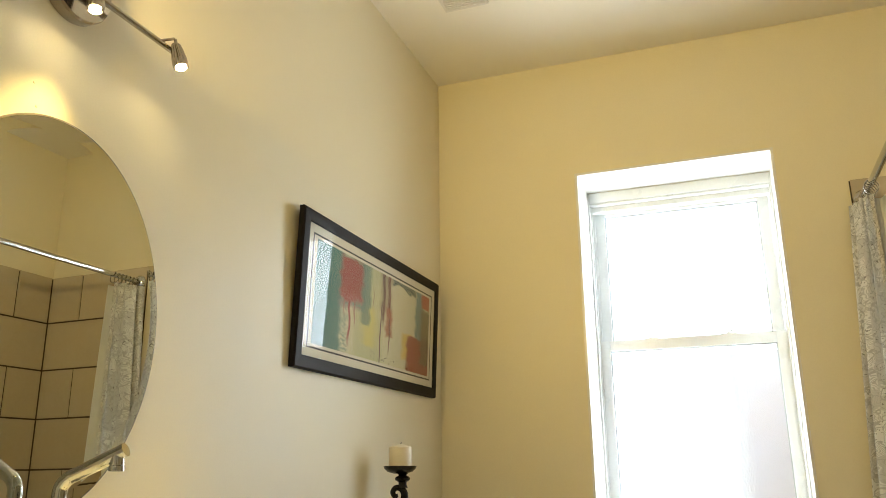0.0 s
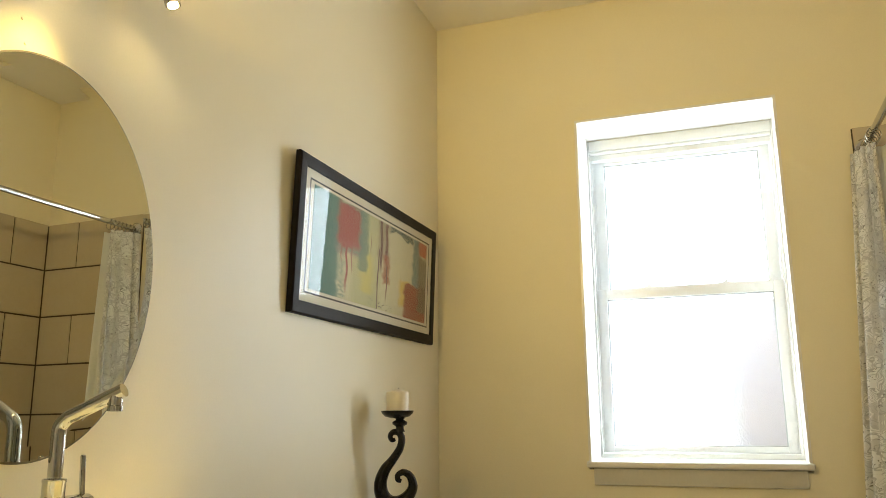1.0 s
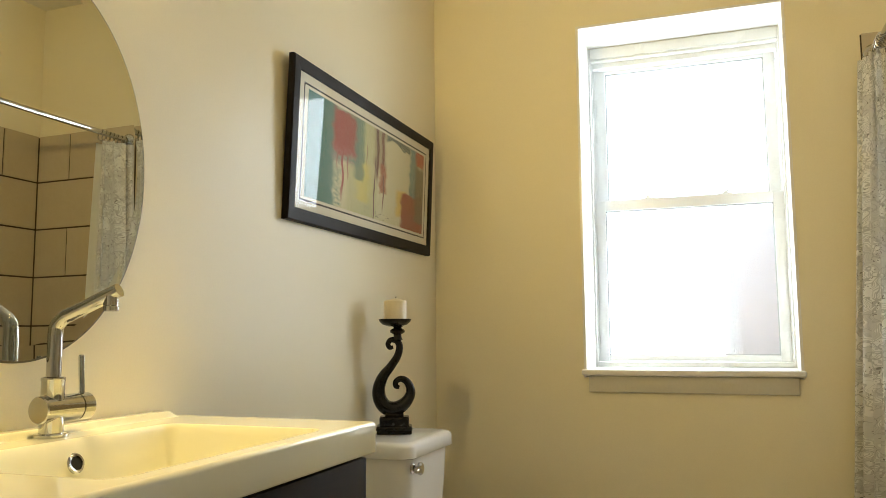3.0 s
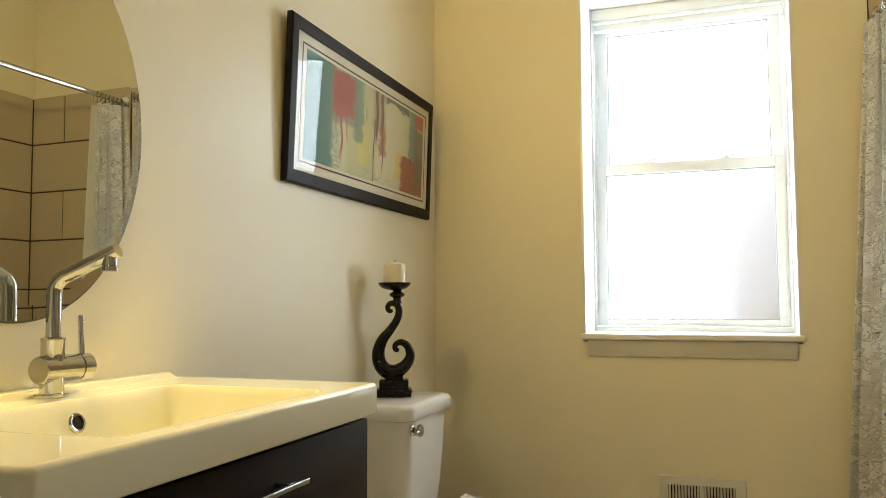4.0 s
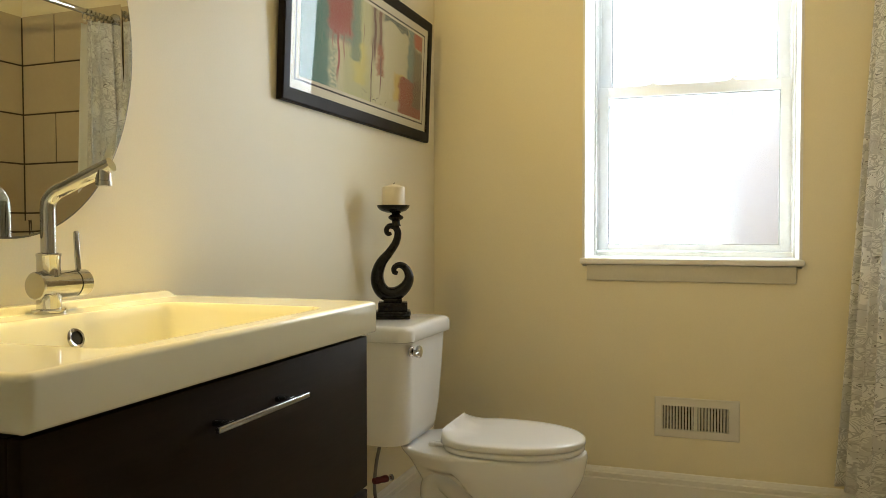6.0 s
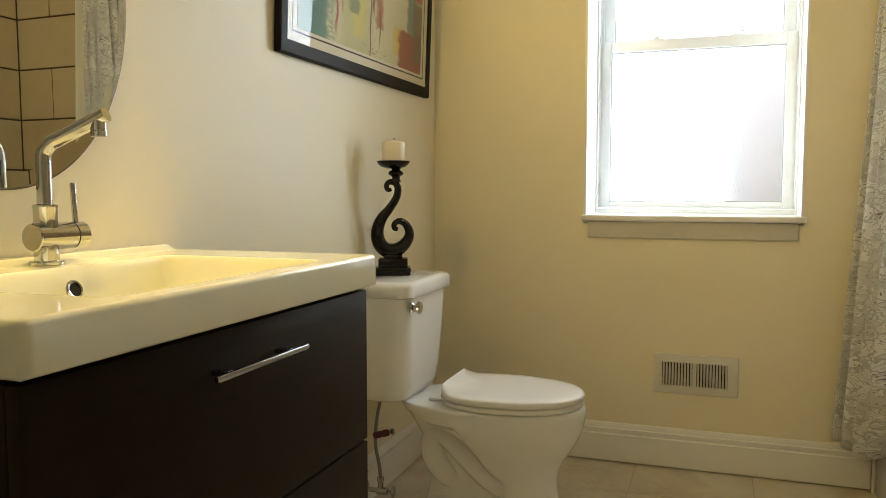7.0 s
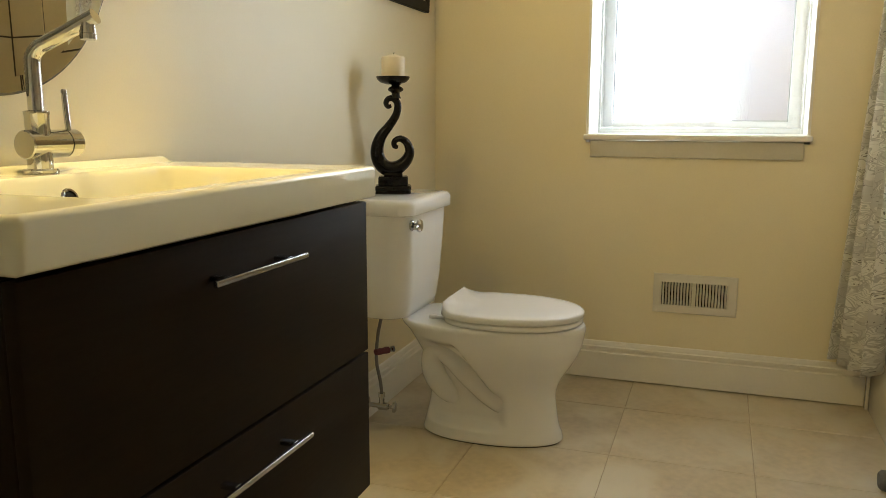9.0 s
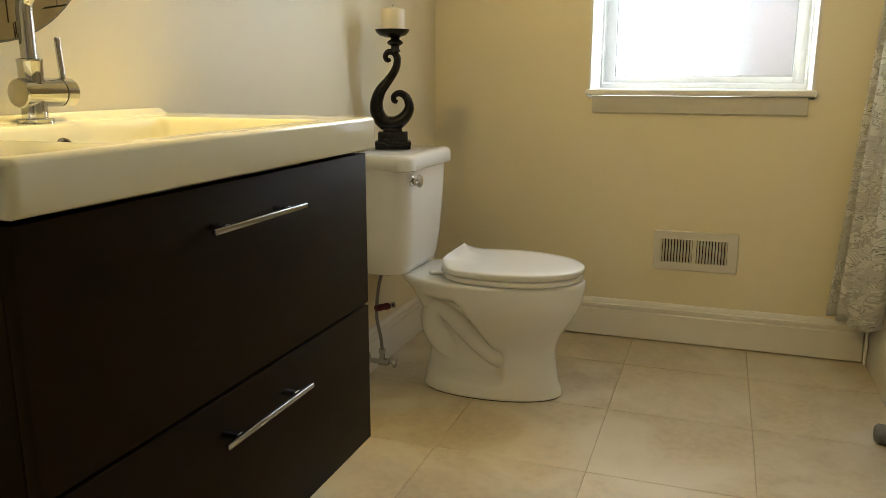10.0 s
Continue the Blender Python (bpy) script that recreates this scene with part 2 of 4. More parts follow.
def painting(w, h):
    """An abstract painting: soft blocks of colour with drips; local x runs 0..w, z 0..h."""
    m = bpy.data.materials.new("abstract_painting")
    m.use_nodes = True
    n, l = m.node_tree.nodes, m.node_tree.links
    b = n["Principled BSDF"]
    b.inputs["Roughness"].default_value = 0.7
    co, sep = n.new("ShaderNodeTexCoord"), n.new("ShaderNodeSeparateXYZ")
    warp, off, addv = n.new("ShaderNodeTexNoise"), n.new("ShaderNodeVectorMath"), n.new("ShaderNodeVectorMath")
    warp.inputs["Scale"].default_value, warp.inputs["Detail"].default_value = 11.0, 9.0
    l.new(co.outputs["UV"], warp.inputs["Vector"])
    off.operation, addv.operation = "MULTIPLY_ADD", "ADD"
    off.inputs[1].default_value, off.inputs[2].default_value = (0.075, 0.20, 0), (-0.0375, -0.10, 0)
    l.new(warp.outputs["Color"], off.inputs[0])
    l.new(co.outputs["UV"], addv.inputs[0]), l.new(off.outputs[0], addv.inputs[1])
    l.new(addv.outputs[0], sep.inputs[0])
    u, v = sep.outputs["X"], sep.outputs["Y"]
    bend, boff, badd, bsep = n.new("ShaderNodeTexNoise"), n.new("ShaderNodeVectorMath"), n.new("ShaderNodeVectorMath"), n.new("ShaderNodeSeparateXYZ")
    bend.inputs["Scale"].default_value, bend.inputs["Detail"].default_value = 5.0, 1.0
    l.new(co.outputs["UV"], bend.inputs["Vector"])
    boff.operation, badd.operation = "MULTIPLY_ADD", "ADD"
    boff.inputs[1].default_value, boff.inputs[2].default_value = (0.035, 0.2, 0), (-0.0175, -0.1, 0)
    l.new(bend.outputs["Color"], boff.inputs[0])
    l.new(co.outputs["UV"], badd.inputs[0]), l.new(boff.outputs[0], badd.inputs[1])
    l.new(badd.outputs[0], bsep.inputs[0])
    du, dv = bsep.outputs["X"], bsep.outputs["Y"]

    def ramp(sock, a, c):
        k = n.new("ShaderNodeMapRange")
        k.interpolation_type = "SMOOTHSTEP"
        k.inputs["From Min"].default_value, k.inputs["From Max"].default_value = a, c
        l.new(sock, k.inputs["Value"])
        return k.outputs["Result"]

    def mul(*s):
        out = s[0]
        for c in s[1:]:
            k = n.new("ShaderNodeMath")
            k.operation = "MULTIPLY"
            l.new(out, k.inputs[0])
            if isinstance(c, float):
                k.inputs[1].default_value = c
            else:
                l.new(c, k.inputs[1])
            out = k.outputs[0]
        return out

    def block(x0, x1, y0, y1, s=0.02):
        s *= 0.55
        return mul(ramp(u, x0 - s, x0 + s), ramp(u, x1 + s, x1 - s), ramp(v, y0 - s, y0 + s), ramp(v, y1 + s, y1 - s))

    def drip(x, w, y0, y1):
        return mul(ramp(du, x - w, x - w * 0.4), ramp(du, x + w, x + w * 0.4), ramp(dv, y0 - 0.05, y0 + 0.10), ramp(dv, y1 + 0.03, y1 - 0.03))

    speck = n.new("ShaderNodeTexNoise")
    speck.inputs["Scale"].default_value, speck.inputs["Detail"].default_value = 45.0, 4.0
    l.new(co.outputs["UV"], speck.inputs["Vector"])
    sp = ramp(speck.outputs["Fac"], 0.30, 0.80)
    layers = [
        ((0.50, 0.47, 0.22), block(0.28, 0.52, -0.1, 1.1, 0.07)),
        ((0.46, 0.42, 0.22), mul(block(0.20, 0.90, -0.1, 1.1, 0.05), sp, 0.3)),
        ((0.62, 0.52, 0.13), mul(block(0.36, 0.46, 0.15, 0.55, 0.07), 0.8)),
        ((0.05, 0.17, 0.13), block(-0.1, 0.18, -0.1, 1.1, 0.03)),
        ((0.14, 0.24, 0.18), mul(block(0.15, 0.24, -0.1, 0.55, 0.04), sp)),
        ((0.17, 0.23, 0.14), mul(block(0.34, 0.41, 0.35, 1.1, 0.03), 0.9)),
        ((0.10, 0.20, 0.15), mul(block(0.14, 0.38, 0.48, 1.0, 0.07), 0.8)),
        ((0.31, 0.045, 0.028), block(0.17, 0.34, 0.55, 0.98, 0.04)),
        ((0.48, 0.20, 0.18), mul(block(0.17, 0.34, 0.45, 0.62, 0.05), sp, 0.7)),
        ((0.33, 0.07, 0.06), drip(0.245, 0.010, 0.10, 0.62)),
        ((0.34, 0.12, 0.09), mul(drip(0.285, 0.007, 0.30, 0.62), 0.8)),
        ((0.34, 0.12, 0.09), mul(drip(0.205, 0.006, 0.38, 0.62), 0.8)),
        ((0.16, 0.07, 0.04), mul(block(0.50, 0.60, 0.58, 1.02, 0.04), 0.55)),
        ((0.13, 0.05, 0.03), drip(0.525, 0.016, 0.40, 1.02)),
        ((0.18, 0.07, 0.04), drip(0.575, 0.018, 0.52, 1.02)),
        ((0.34, 0.085, 0.03), mul(block(0.55, 0.61, 0.30, 0.62, 0.03), 0.9)),
        ((0.10, 0.03, 0.02), drip(0.505, 0.006, 0.0, 0.70)),
        ((0.16, 0.05, 0.03), drip(0.585, 0.008, 0.14, 0.50)),
        ((0.20, 0.08, 0.04), mul(drip(0.43, 0.004, 0.55, 0.80), 0.7)),
        ((0.05, 0.08, 0.06), mul(block(0.60, 0.84, 0.93, 1.1, 0.02), 0.9)),
        ((0.66, 0.46, 0.10), block(0.71, 0.80, 0.12, 0.45, 0.05)),
        ((0.20, 0.27, 0.22), block(0.85, 0.93, 0.35, 1.1, 0.03)),
        ((0.30, 0.05, 0.02), block(0.77, 1.1, -0.1, 0.42, 0.035)),
        ((0.13, 0.10, 0.055), mul(block(0.91, 1.1, 0.12, 0.82, 0.04), 0.85)),
        ((0.45, 0.09, 0.04), block(0.91, 1.0, 0.84, 1.02, 0.02)),
        ((0.06, 0.04, 0.03), mul(block(0.42, 0.66, 0.0, 0.10, 0.03), ramp(speck.outputs["Fac"], 0.58, 0.62))),
    ]
    last = None
    for colour, fac in layers:
        k = n.new("ShaderNodeMix")
        k.data_type = "RGBA"
        if last is None:
            k.inputs["A"].default_value = (0.62, 0.56, 0.33, 1)
        else:
            l.new(last, k.inputs["A"])
        k.inputs["B"].default_value = (*colour, 1)
        l.new(fac, k.inputs["Factor"])
        last = k.outputs["Result"]
    # brush streaks and scraped flecks over the whole sheet
    mp, streak, gain = n.new("ShaderNodeMapping"), n.new("ShaderNodeTexNoise"), n.new("ShaderNodeMapRange")
    mp.inputs["Scale"].default_value = (60.0, 7.0, 1.0)
    streak.inputs["Scale"].default_value, streak.inputs["Detail"].default_value = 1.0, 6.0
    l.new(co.outputs["UV"], mp.inputs["Vector"]), l.new(mp.outputs["Vector"], streak.inputs["Vector"])
    gain.inputs["From Min"].default_value, gain.inputs["From Max"].default_value = 0.3, 0.7
    gain.inputs["To Min"].default_value, gain.inputs["To Max"].default_value = 0.94, 1.06
    l.new(streak.outputs["Fac"], gain.inputs["Value"])
    tone = n.new("ShaderNodeVectorMath")
    tone.operation = "SCALE"
    l.new(last, tone.inputs[0]), l.new(gain.outputs["Result"], tone.inputs["Scale"])
    fleck = n.new("ShaderNodeMix")
    fleck.data_type = "RGBA"
    fleck.inputs["B"].default_value = (0.52, 0.47, 0.30, 1)
    l.new(tone.outputs["Vector"], fleck.inputs["A"])
    l.new(mul(ramp(speck.outputs["Fac"], 0.66, 0.74), 0.5), fleck.inputs["Factor"])
    l.new(fleck.outputs["Result"], b.inputs["Base Color"])
    return m


# ---- mesh helpers ----
def link(name, bm, mat, smooth=True, angle=35):
    me = bpy.data.meshes.new(name)
    bmesh.ops.recalc_face_normals(bm, faces=bm.faces)
    if smooth:
        for f in bm.faces:
            f.smooth = True
        lim = radians(angle)
        for e in bm.edges:
            if len(e.link_faces) == 2 and e.calc_face_angle(0) > lim:
                e.smooth = False
    bm.to_mesh(me)
    bm.free()
    me.materials.append(mat)
    return new(name, me)


def thing(name, base, label, category, group="", kind=""):
    ob = new(name)
    ob.empty_display_size = 0.05
    ob.location = base
    return tagged(ob, label, category, group, kind)


def part(name, bm, mat, parent, label="", smooth=True, angle=35):
    ob = link(name, bm, mat, smooth, angle)
    ob.parent = parent
    if parent.type == "EMPTY":
        ob.matrix_parent_inverse = Matrix.Translation(parent.location).inverted()
    return tagged(ob, label)


def solid(name, bm, mat, label, category, kind="", group="", smooth=True):
    return tagged(link(name, bm, mat, smooth), label, category, group, kind)


def block(x0, x1, y0, y1, z0, z1, bevel=0.0, seg=2, bm=None):
    bm = bm or bmesh.new()
    got = bmesh.ops.create_cube(bm, size=1, matrix=Matrix.LocRotScale(((x0 + x1) / 2, (y0 + y1) / 2, (z0 + z1) / 2), None, (x1 - x0, y1 - y0, z1 - z0)))
    if bevel:
        edges = list({e for v in got["verts"] for e in v.link_edges})
        bmesh.ops.bevel(bm, geom=edges, offset=bevel, segments=seg, profile=0.5, affect="EDGES")
    return bm


def frame_matrix(o, d):
    return Matrix.Translation(o) @ Vector(d).to_track_quat("Z", "Y").to_matrix().to_4x4()


def lathe(profile, at, axis=(0, 0, 1), seg=32, bm=None):
    """Turns (radius, height) pairs round an axis from a point; ends are closed."""
    bm = bm or bmesh.new()
    m = frame_matrix(at, axis)
    rings = []
    for r, h in profile:
        rings.append([bm.verts.new(m @ Vector((r * math.cos(2 * math.pi * k / seg), r * math.sin(2 * math.pi * k / seg), h))) for k in range(seg)])
    for a, c in zip(rings, rings[1:]):
        for k in range(seg):
            bm.faces.new((a[k], a[(k + 1) % seg], c[(k + 1) % seg], c[k]))
    bm.faces.new(rings[0][::-1]), bm.faces.new(rings[-1])
    return bm


def spline(pts, steps=8):
    """Catmull-Rom through points of any length."""
    p = [np.array(q, float) for q in pts]
    p = [2 * p[0] - p[1], *p, 2 * p[-1] - p[-2]]
    out = []
    for a, c, d, e in zip(p, p[1:], p[2:], p[3:]):
        for k in range(steps):
            s = k / steps
            out.append(0.5 * (2 * c + (d - a) * s + (2 * a - 5 * c + 4 * d - e) * s * s + (3 * c - a - 3 * d + e) * s ** 3))
    return out + [p[-2]]


def tube(pts, radius, seg=14, bm=None, flat=1.0, up=(0, 1, 0.001)):
    """A round bar along points (x, y, z) or (x, y, z, r)."""
    bm = bm or bmesh.new()
    rings = []
    n = len(pts)
    for i, p in enumerate(pts):
        o = Vector(p[:3])
        d = (Vector(pts[min(i + 1, n - 1)][:3]) - Vector(pts[max(i - 1, 0)][:3])).normalized()
        side = d.cross(Vector(up)).normalized()
        other = side.cross(d).normalized()
        r = p[3] if len(p) > 3 else radius
        rings.append([bm.verts.new(o + side * (r * math.cos(2 * math.pi * k / seg)) + other * (r * flat * math.sin(2 * math.pi * k / seg))) for k in range(seg)])
    for a, c in zip(rings, rings[1:]):
        for k in range(seg):
            bm.faces.new((a[k], a[(k + 1) % seg], c[(k + 1) % seg], c[k]))
    bm.faces.new(rings[0][::-1]), bm.faces.new(rings[-1])
    return bm


def loft(rings, bm=None, caps=True):
    bm = bm or bmesh.new()
    made = [[bm.verts.new(p) for p in ring] for ring in rings]
    n = len(made[0])
    for a, c in zip(made, made[1:]):
        for k in range(n):
            bm.faces.new((a[k], a[(k + 1) % n], c[(k + 1) % n], c[k]))
    if caps:
        bm.faces.new(made[0][::-1]), bm.faces.new(made[-1])
    return bm


def rounded(x0, x1, y0, y1, r, z, k=8):
    """A rounded rectangle of points at height z."""
    out = []
    for cx, cy, a0 in ((x1 - r, y1 - r, 0), (x0 + r, y1 - r, 90), (x0 + r, y0 + r, 180), (x1 - r, y0 + r, 270)):
        for i in range(k + 1):
            a = radians(a0 + 90 * i / k)
            out.append((cx + r * math.cos(a), cy + r * math.sin(a), z))
    return out


def egg(x0, x1, hw, yc, z, back=0.42, n=56, squareness=2.3):
    """The outline of a toilet bowl: blunt at x0, long and round towards x1."""
    xm = x0 + (x1 - x0) * back
    out = []
    for i in range(n):
        a = 2 * math.pi * i / n
        c, s = math.cos(a), math.sin(a)
        e = 2.0 / (squareness if c < 0 else 2.05)
        rx = (x1 - xm) if c > 0 else (xm - x0)
        out.append((xm + rx * math.copysign(abs(c) ** e, c), yc + hw * math.copysign(abs(s) ** e, s), z))
    return out


# ---- the room ----
T = 0.14
WIN = (0.596, 1.356, 0.905, 2.278)
solid("floor", block(-T, RX + T, NY - T, WY + 0.36, -0.15, -0.0018), GROUT, "beige grout bed under square stone-look floor tiles", "floor", "structure")
floor_ob = scene.objects["floor"]
solid("ceiling", block(-T, RX + T, NY - T, WY + 0.36, CEIL, CEIL + 0.12), CEILING, "flat off-white painted ceiling", "ceiling", "structure")
solid("wall_west", block(-T, 0, NY - T, WY + 0.36, 0, CEIL), PAINT, "smooth cream painted wall behind the vanity", "wall", "structure")
solid("wall_east", block(RX, RX + T, NY - T, WY + 0.36, 0, CEIL), PAINT, "cream painted wall above the tub tiles", "wall", "structure")
# unseen opening, added so the chrome reflects dark and less light bounces back
bm = block(0, 0.72, NY - T, NY, 0, CEIL)
block(1.52, RX, NY - T, NY, 0, CEIL, bm=bm)
block(0.72, 1.52, NY - T, NY, 2.05, CEIL, bm=bm)
bmesh.ops.remove_doubles(bm, verts=bm.verts, dist=1e-5)
solid("wall_south", bm, PAINT, "plain cream painted wall out of view, with an added dark opening", "wall", "structure", smooth=False)
# box beyond the opening, added only to hold that side dark
bm = block(-T, 0.3, NY - 1.5, NY - T, 0, CEIL)
block(1.9, RX + T, NY - 1.5, NY - T, 0, CEIL, bm=bm)
block(-T, RX + T, NY - 1.62, NY - 1.5, 0, CEIL, bm=bm)
solid("wall_dark_box", bm, PAINT, "plain walls of the added dark box behind the opening", "wall", "structure", smooth=False)
solid("dark_box_floor", block(-T, RX + T, NY - 1.62, NY - T - 0.001, -0.15, -0.002), GROUT, "plain floor of the added dark box behind the opening", "floor", "structure")
solid("dark_box_ceiling", block(-T, RX + T, NY - 1.62, NY - T - 0.001, CEIL, CEIL + 0.12), CEILING, "plain ceiling of the added dark box behind the opening", "ceiling", "structure")
bm = block(0, WIN[0], WY, WY + 0.36, 0, CEIL)
block(WIN[1], RX, WY, WY + 0.36, 0, CEIL, bm=bm)
block(WIN[0], WIN[1], WY, WY + 0.36, 0, WIN[2], bm=bm)
block(WIN[0], WIN[1], WY, WY + 0.36, WIN[3], CEIL, bm=bm)
bmesh.ops.remove_doubles(bm, verts=bm.verts, dist=1e-5)
solid("wall_north", bm, PAINT, "cream painted wall with a deep window opening", "wall", "structure", smooth=False)
solid("wall_tub_end", block(TUBX, RX, 1.46, 1.58, 0, CEIL), PAINT, "cream painted stub wall closing the tub", "wall", "structure")


def baseboard(name, a, c, nrm, label):
    """A moulded board from a to c on the floor, growing along nrm from the wall."""
    prof = [(0, 0.0055), (0.016, 0.0055), (0.016, 0.106), (0.011, 0.110), (0.011, 0.117), (0.016, 0.120), (0.016, 0.129), (0.0105, 0.132), (0.009, 0.140), (0.005, 0.148), (0, 0.150)]
    a, c, nrm = Vector(a), Vector(c), Vector(nrm)
    rings = [[tuple(o + nrm * d + Vector((0, 0, h))) for d, h in prof] for o in (a, c)]
    solid(name, loft(rings), TRIM, label, "baseboard", "structure")


baseboard("baseboard_north", (0.017, WY, 0), (TUBX - 0.0125, WY, 0), (0, -1, 0), "white moulded baseboard under the window")
baseboard("baseboard_west", (0, 0.2, 0), (0, WY - 0.0005, 0), (1, 0, 0), "white moulded baseboard behind the toilet")
baseboard("baseboard_south", (0.017, NY, 0), (0.72, NY, 0), (0, 1, 0), "white moulded baseboard on the plain wall")


# ---- window ----
def window():
    x0, x1, z0, z1 = 0.606, 1.346, 0.935, 2.268
    xr = 1.353
    win = thing("window_1", (0.976, 3.36, z0), "white vinyl double-hung window with an obscure glass lower sash", "window", kind="structure")
    bm = block(WIN[0], x0, WY - 0.003, 3.345, z0, z1)
    loft([[(x1, WY - 0.003, z), (xr, 3.345, z), (xr + 0.012, 3.345, z), (WIN[1], WY - 0.003, z)] for z in (z0, z1)], bm)
    block(WIN[0], WIN[1], WY - 0.003, 3.345, z1, WIN[3], bm=bm)
    part("reveal_lining", bm, TRIM, win, "white painted reveal boards", smooth=False)
    part("window_sill", block(x0 - 0.016, x1 + 0.016, WY - 0.028, 3.345, z0 - 0.022, z0, 0.006, 3), TRIM, win)
    # the sill's shade on this white board is painted into its material
    part("apron", block(x0 + 0.008, x1 - 0.008, WY - 0.012, WY - 0.0005, z0 - 0.084, z0 - 0.023, 0.003), TRIM_SHADED, win, "white board under the sill, its shade put into the colour")
    # the frame steps back twice: a broad head, a ledge, and the tracks of the sashes
    f = 0.007
    bm = block(x0 - 0.004, x0 + f, 3.347, 3.468, z0, z1, 0.0015, 1)
    block(xr - f, xr + 0.004, 3.347, 3.468, z0, z1, 0.0015, 1, bm)
    block(x0 + f, xr - f, 3.347, 3.468, z1 - 0.046, z1, 0.003, 2, bm)
    block(x0 + f, xr - f, 3.353, 3.468, z1 - 0.058, z1 - 0.046, 0.004, 2, bm)
    block(x0 + f, xr - f, 3.376, 3.468, z1 - 0.082, z1 - 0.058, 0.002, 1, bm)
    block(x0 + f, xr - f, 3.347, 3.468, z0, z0 + 0.020, 0.002, 1, bm)
    for xs in (x0 + f, xr - f - 0.005):
        block(xs, xs + 0.005, 3.366, 3.372, z0 + 0.020, z1 - 0.058, bm=bm)
        block(xs, xs + 0.010, 3.4085, 3.4125, 1.60, z1 - 0.082, bm=bm)
    part("window_frame", bm, VINYL, win)

    def sash(name, inset, ya, yb, za, zb, rail_lo, rail_hi, stile, mat, label):
        xa, xb = x0 + f + inset, xr - f - inset
        bm = block(xa, xa + stile, ya, yb, za, zb, 0.003, 2)
        block(xb - stile, xb, ya, yb, za, zb, 0.003, 2, bm)
        block(xa + stile - 0.001, xb - stile + 0.001, ya + 0.001, yb, za, za + rail_lo, 0.003, 2, bm)
        block(xa + stile - 0.001, xb - stile + 0.001, ya + 0.001, yb, zb - rail_hi, zb, 0.003, 2, bm)
        s = part(name, bm, VINYL, win)
        g = 0.004
        bead = bmesh.new()
        block(xa + stile, xa + stile + g, ya + 0.008, yb - 0.004, za + rail_lo, zb - rail_hi, bm=bead)
        block(xb - stile - g, xb - stile, ya + 0.008, yb - 0.004, za + rail_lo, zb - rail_hi, bm=bead)
        block(xa + stile + g, xb - stile - g, ya + 0.008, yb - 0.004, za + rail_lo, za + rail_lo + g, bm=bead)
        block(xa + stile + g, xb - stile - g, ya + 0.008, yb - 0.004, zb - rail_hi - g, zb - rail_hi, bm=bead)
        part("glazing_bead", bead, GASKET, s, "grey glazing gasket")
        pane = part("pane", block(xa + stile - 0.002, xb - stile + 0.002, ya + 0.016, ya + 0.021, za + rail_lo - 0.002, zb - rail_hi + 0.002), mat, s, label, smooth=False)
        pane.visible_shadow = False
        return s

    lower = sash("lower_sash", 0.0015, 3.378, 3.406, 0.9565, 1.617, 0.024, 0.043, 0.042, OBSCURE, "pebbled obscure glass")
    sash("upper_sash", 0.008, 3.414, 3.442, 1.584, 2.198, 0.038, 0.026, 0.044, PANE, "clear glass")
    for xk in (0.83, 1.13):
        bm = block(xk - 0.026, xk + 0.026, 3.384, 3.404, 1.617, 1.623, 0.002)
        lathe([(0.010, 0), (0.010, 0.006), (0.006, 0.009)], (xk, 3.394, 1.623), seg=16, bm=bm)
        tube(spline([(xk, 3.394, 1.630), (xk + 0.012, 3.391, 1.634), (xk + 0.027, 3.386, 1.630)], 5), 0.004, 8, bm)
        part("sash_lock", bm, VINYL, lower)


window()

# neighbour's wall and yard outside
solid("neighbour_wall", block(1.140, 4.2, 3.80, 4.05, -0.3, 3.4, 0.02), STUCCO, "pale stucco neighbouring wall outside the window", "wall", "structure")
solid("ground", block(-60, 60, WY + 0.37, 120, -0.5, -0.3), GRASS, "pale concrete yard outside the window", "ground", "structure")


# ---- tub, surround, curtain ----
def tub():
    y0, y1, h = 1.582, 3.098, 0.40
    bt = thing("bathtub", (1.9, 2.34, 0), "white enamelled alcove bathtub with a flat apron", "bathtub")
    outer = [rounded(TUBX, RX - 0.012, y0, y1, 0.006, z, 4) for z in (0.0, h - 0.03)]
    outer += [rounded(TUBX - 0.012, RX - 0.012, y0, y1, 0.008, z, 4) for z in (h - 0.028, h - 0.006)]
    outer += [rounded(TUBX - 0.008, RX - 0.014, y0 + 0.003, y1 - 0.003, 0.010, h, 4)]
    inner = [rounded(TUBX + d, RX - 0.012 - d, y0 + d, y1 - d, r, z, 4) for d, r, z in ((0.07, 0.12, h), (0.076, 0.12, h - 0.01), (0.10, 0.12, 0.16), (0.14, 0.10, 0.10))]
    part("shell", loft(outer + inner), TUBMAT, bt)
    part("apron_trim", block(TUBX - 0.0105, TUBX - 0.0005, y1 - 0.030, y1 - 0.002, 0.0, h - 0.034, 0.003), TUBMAT, bt)


tub()


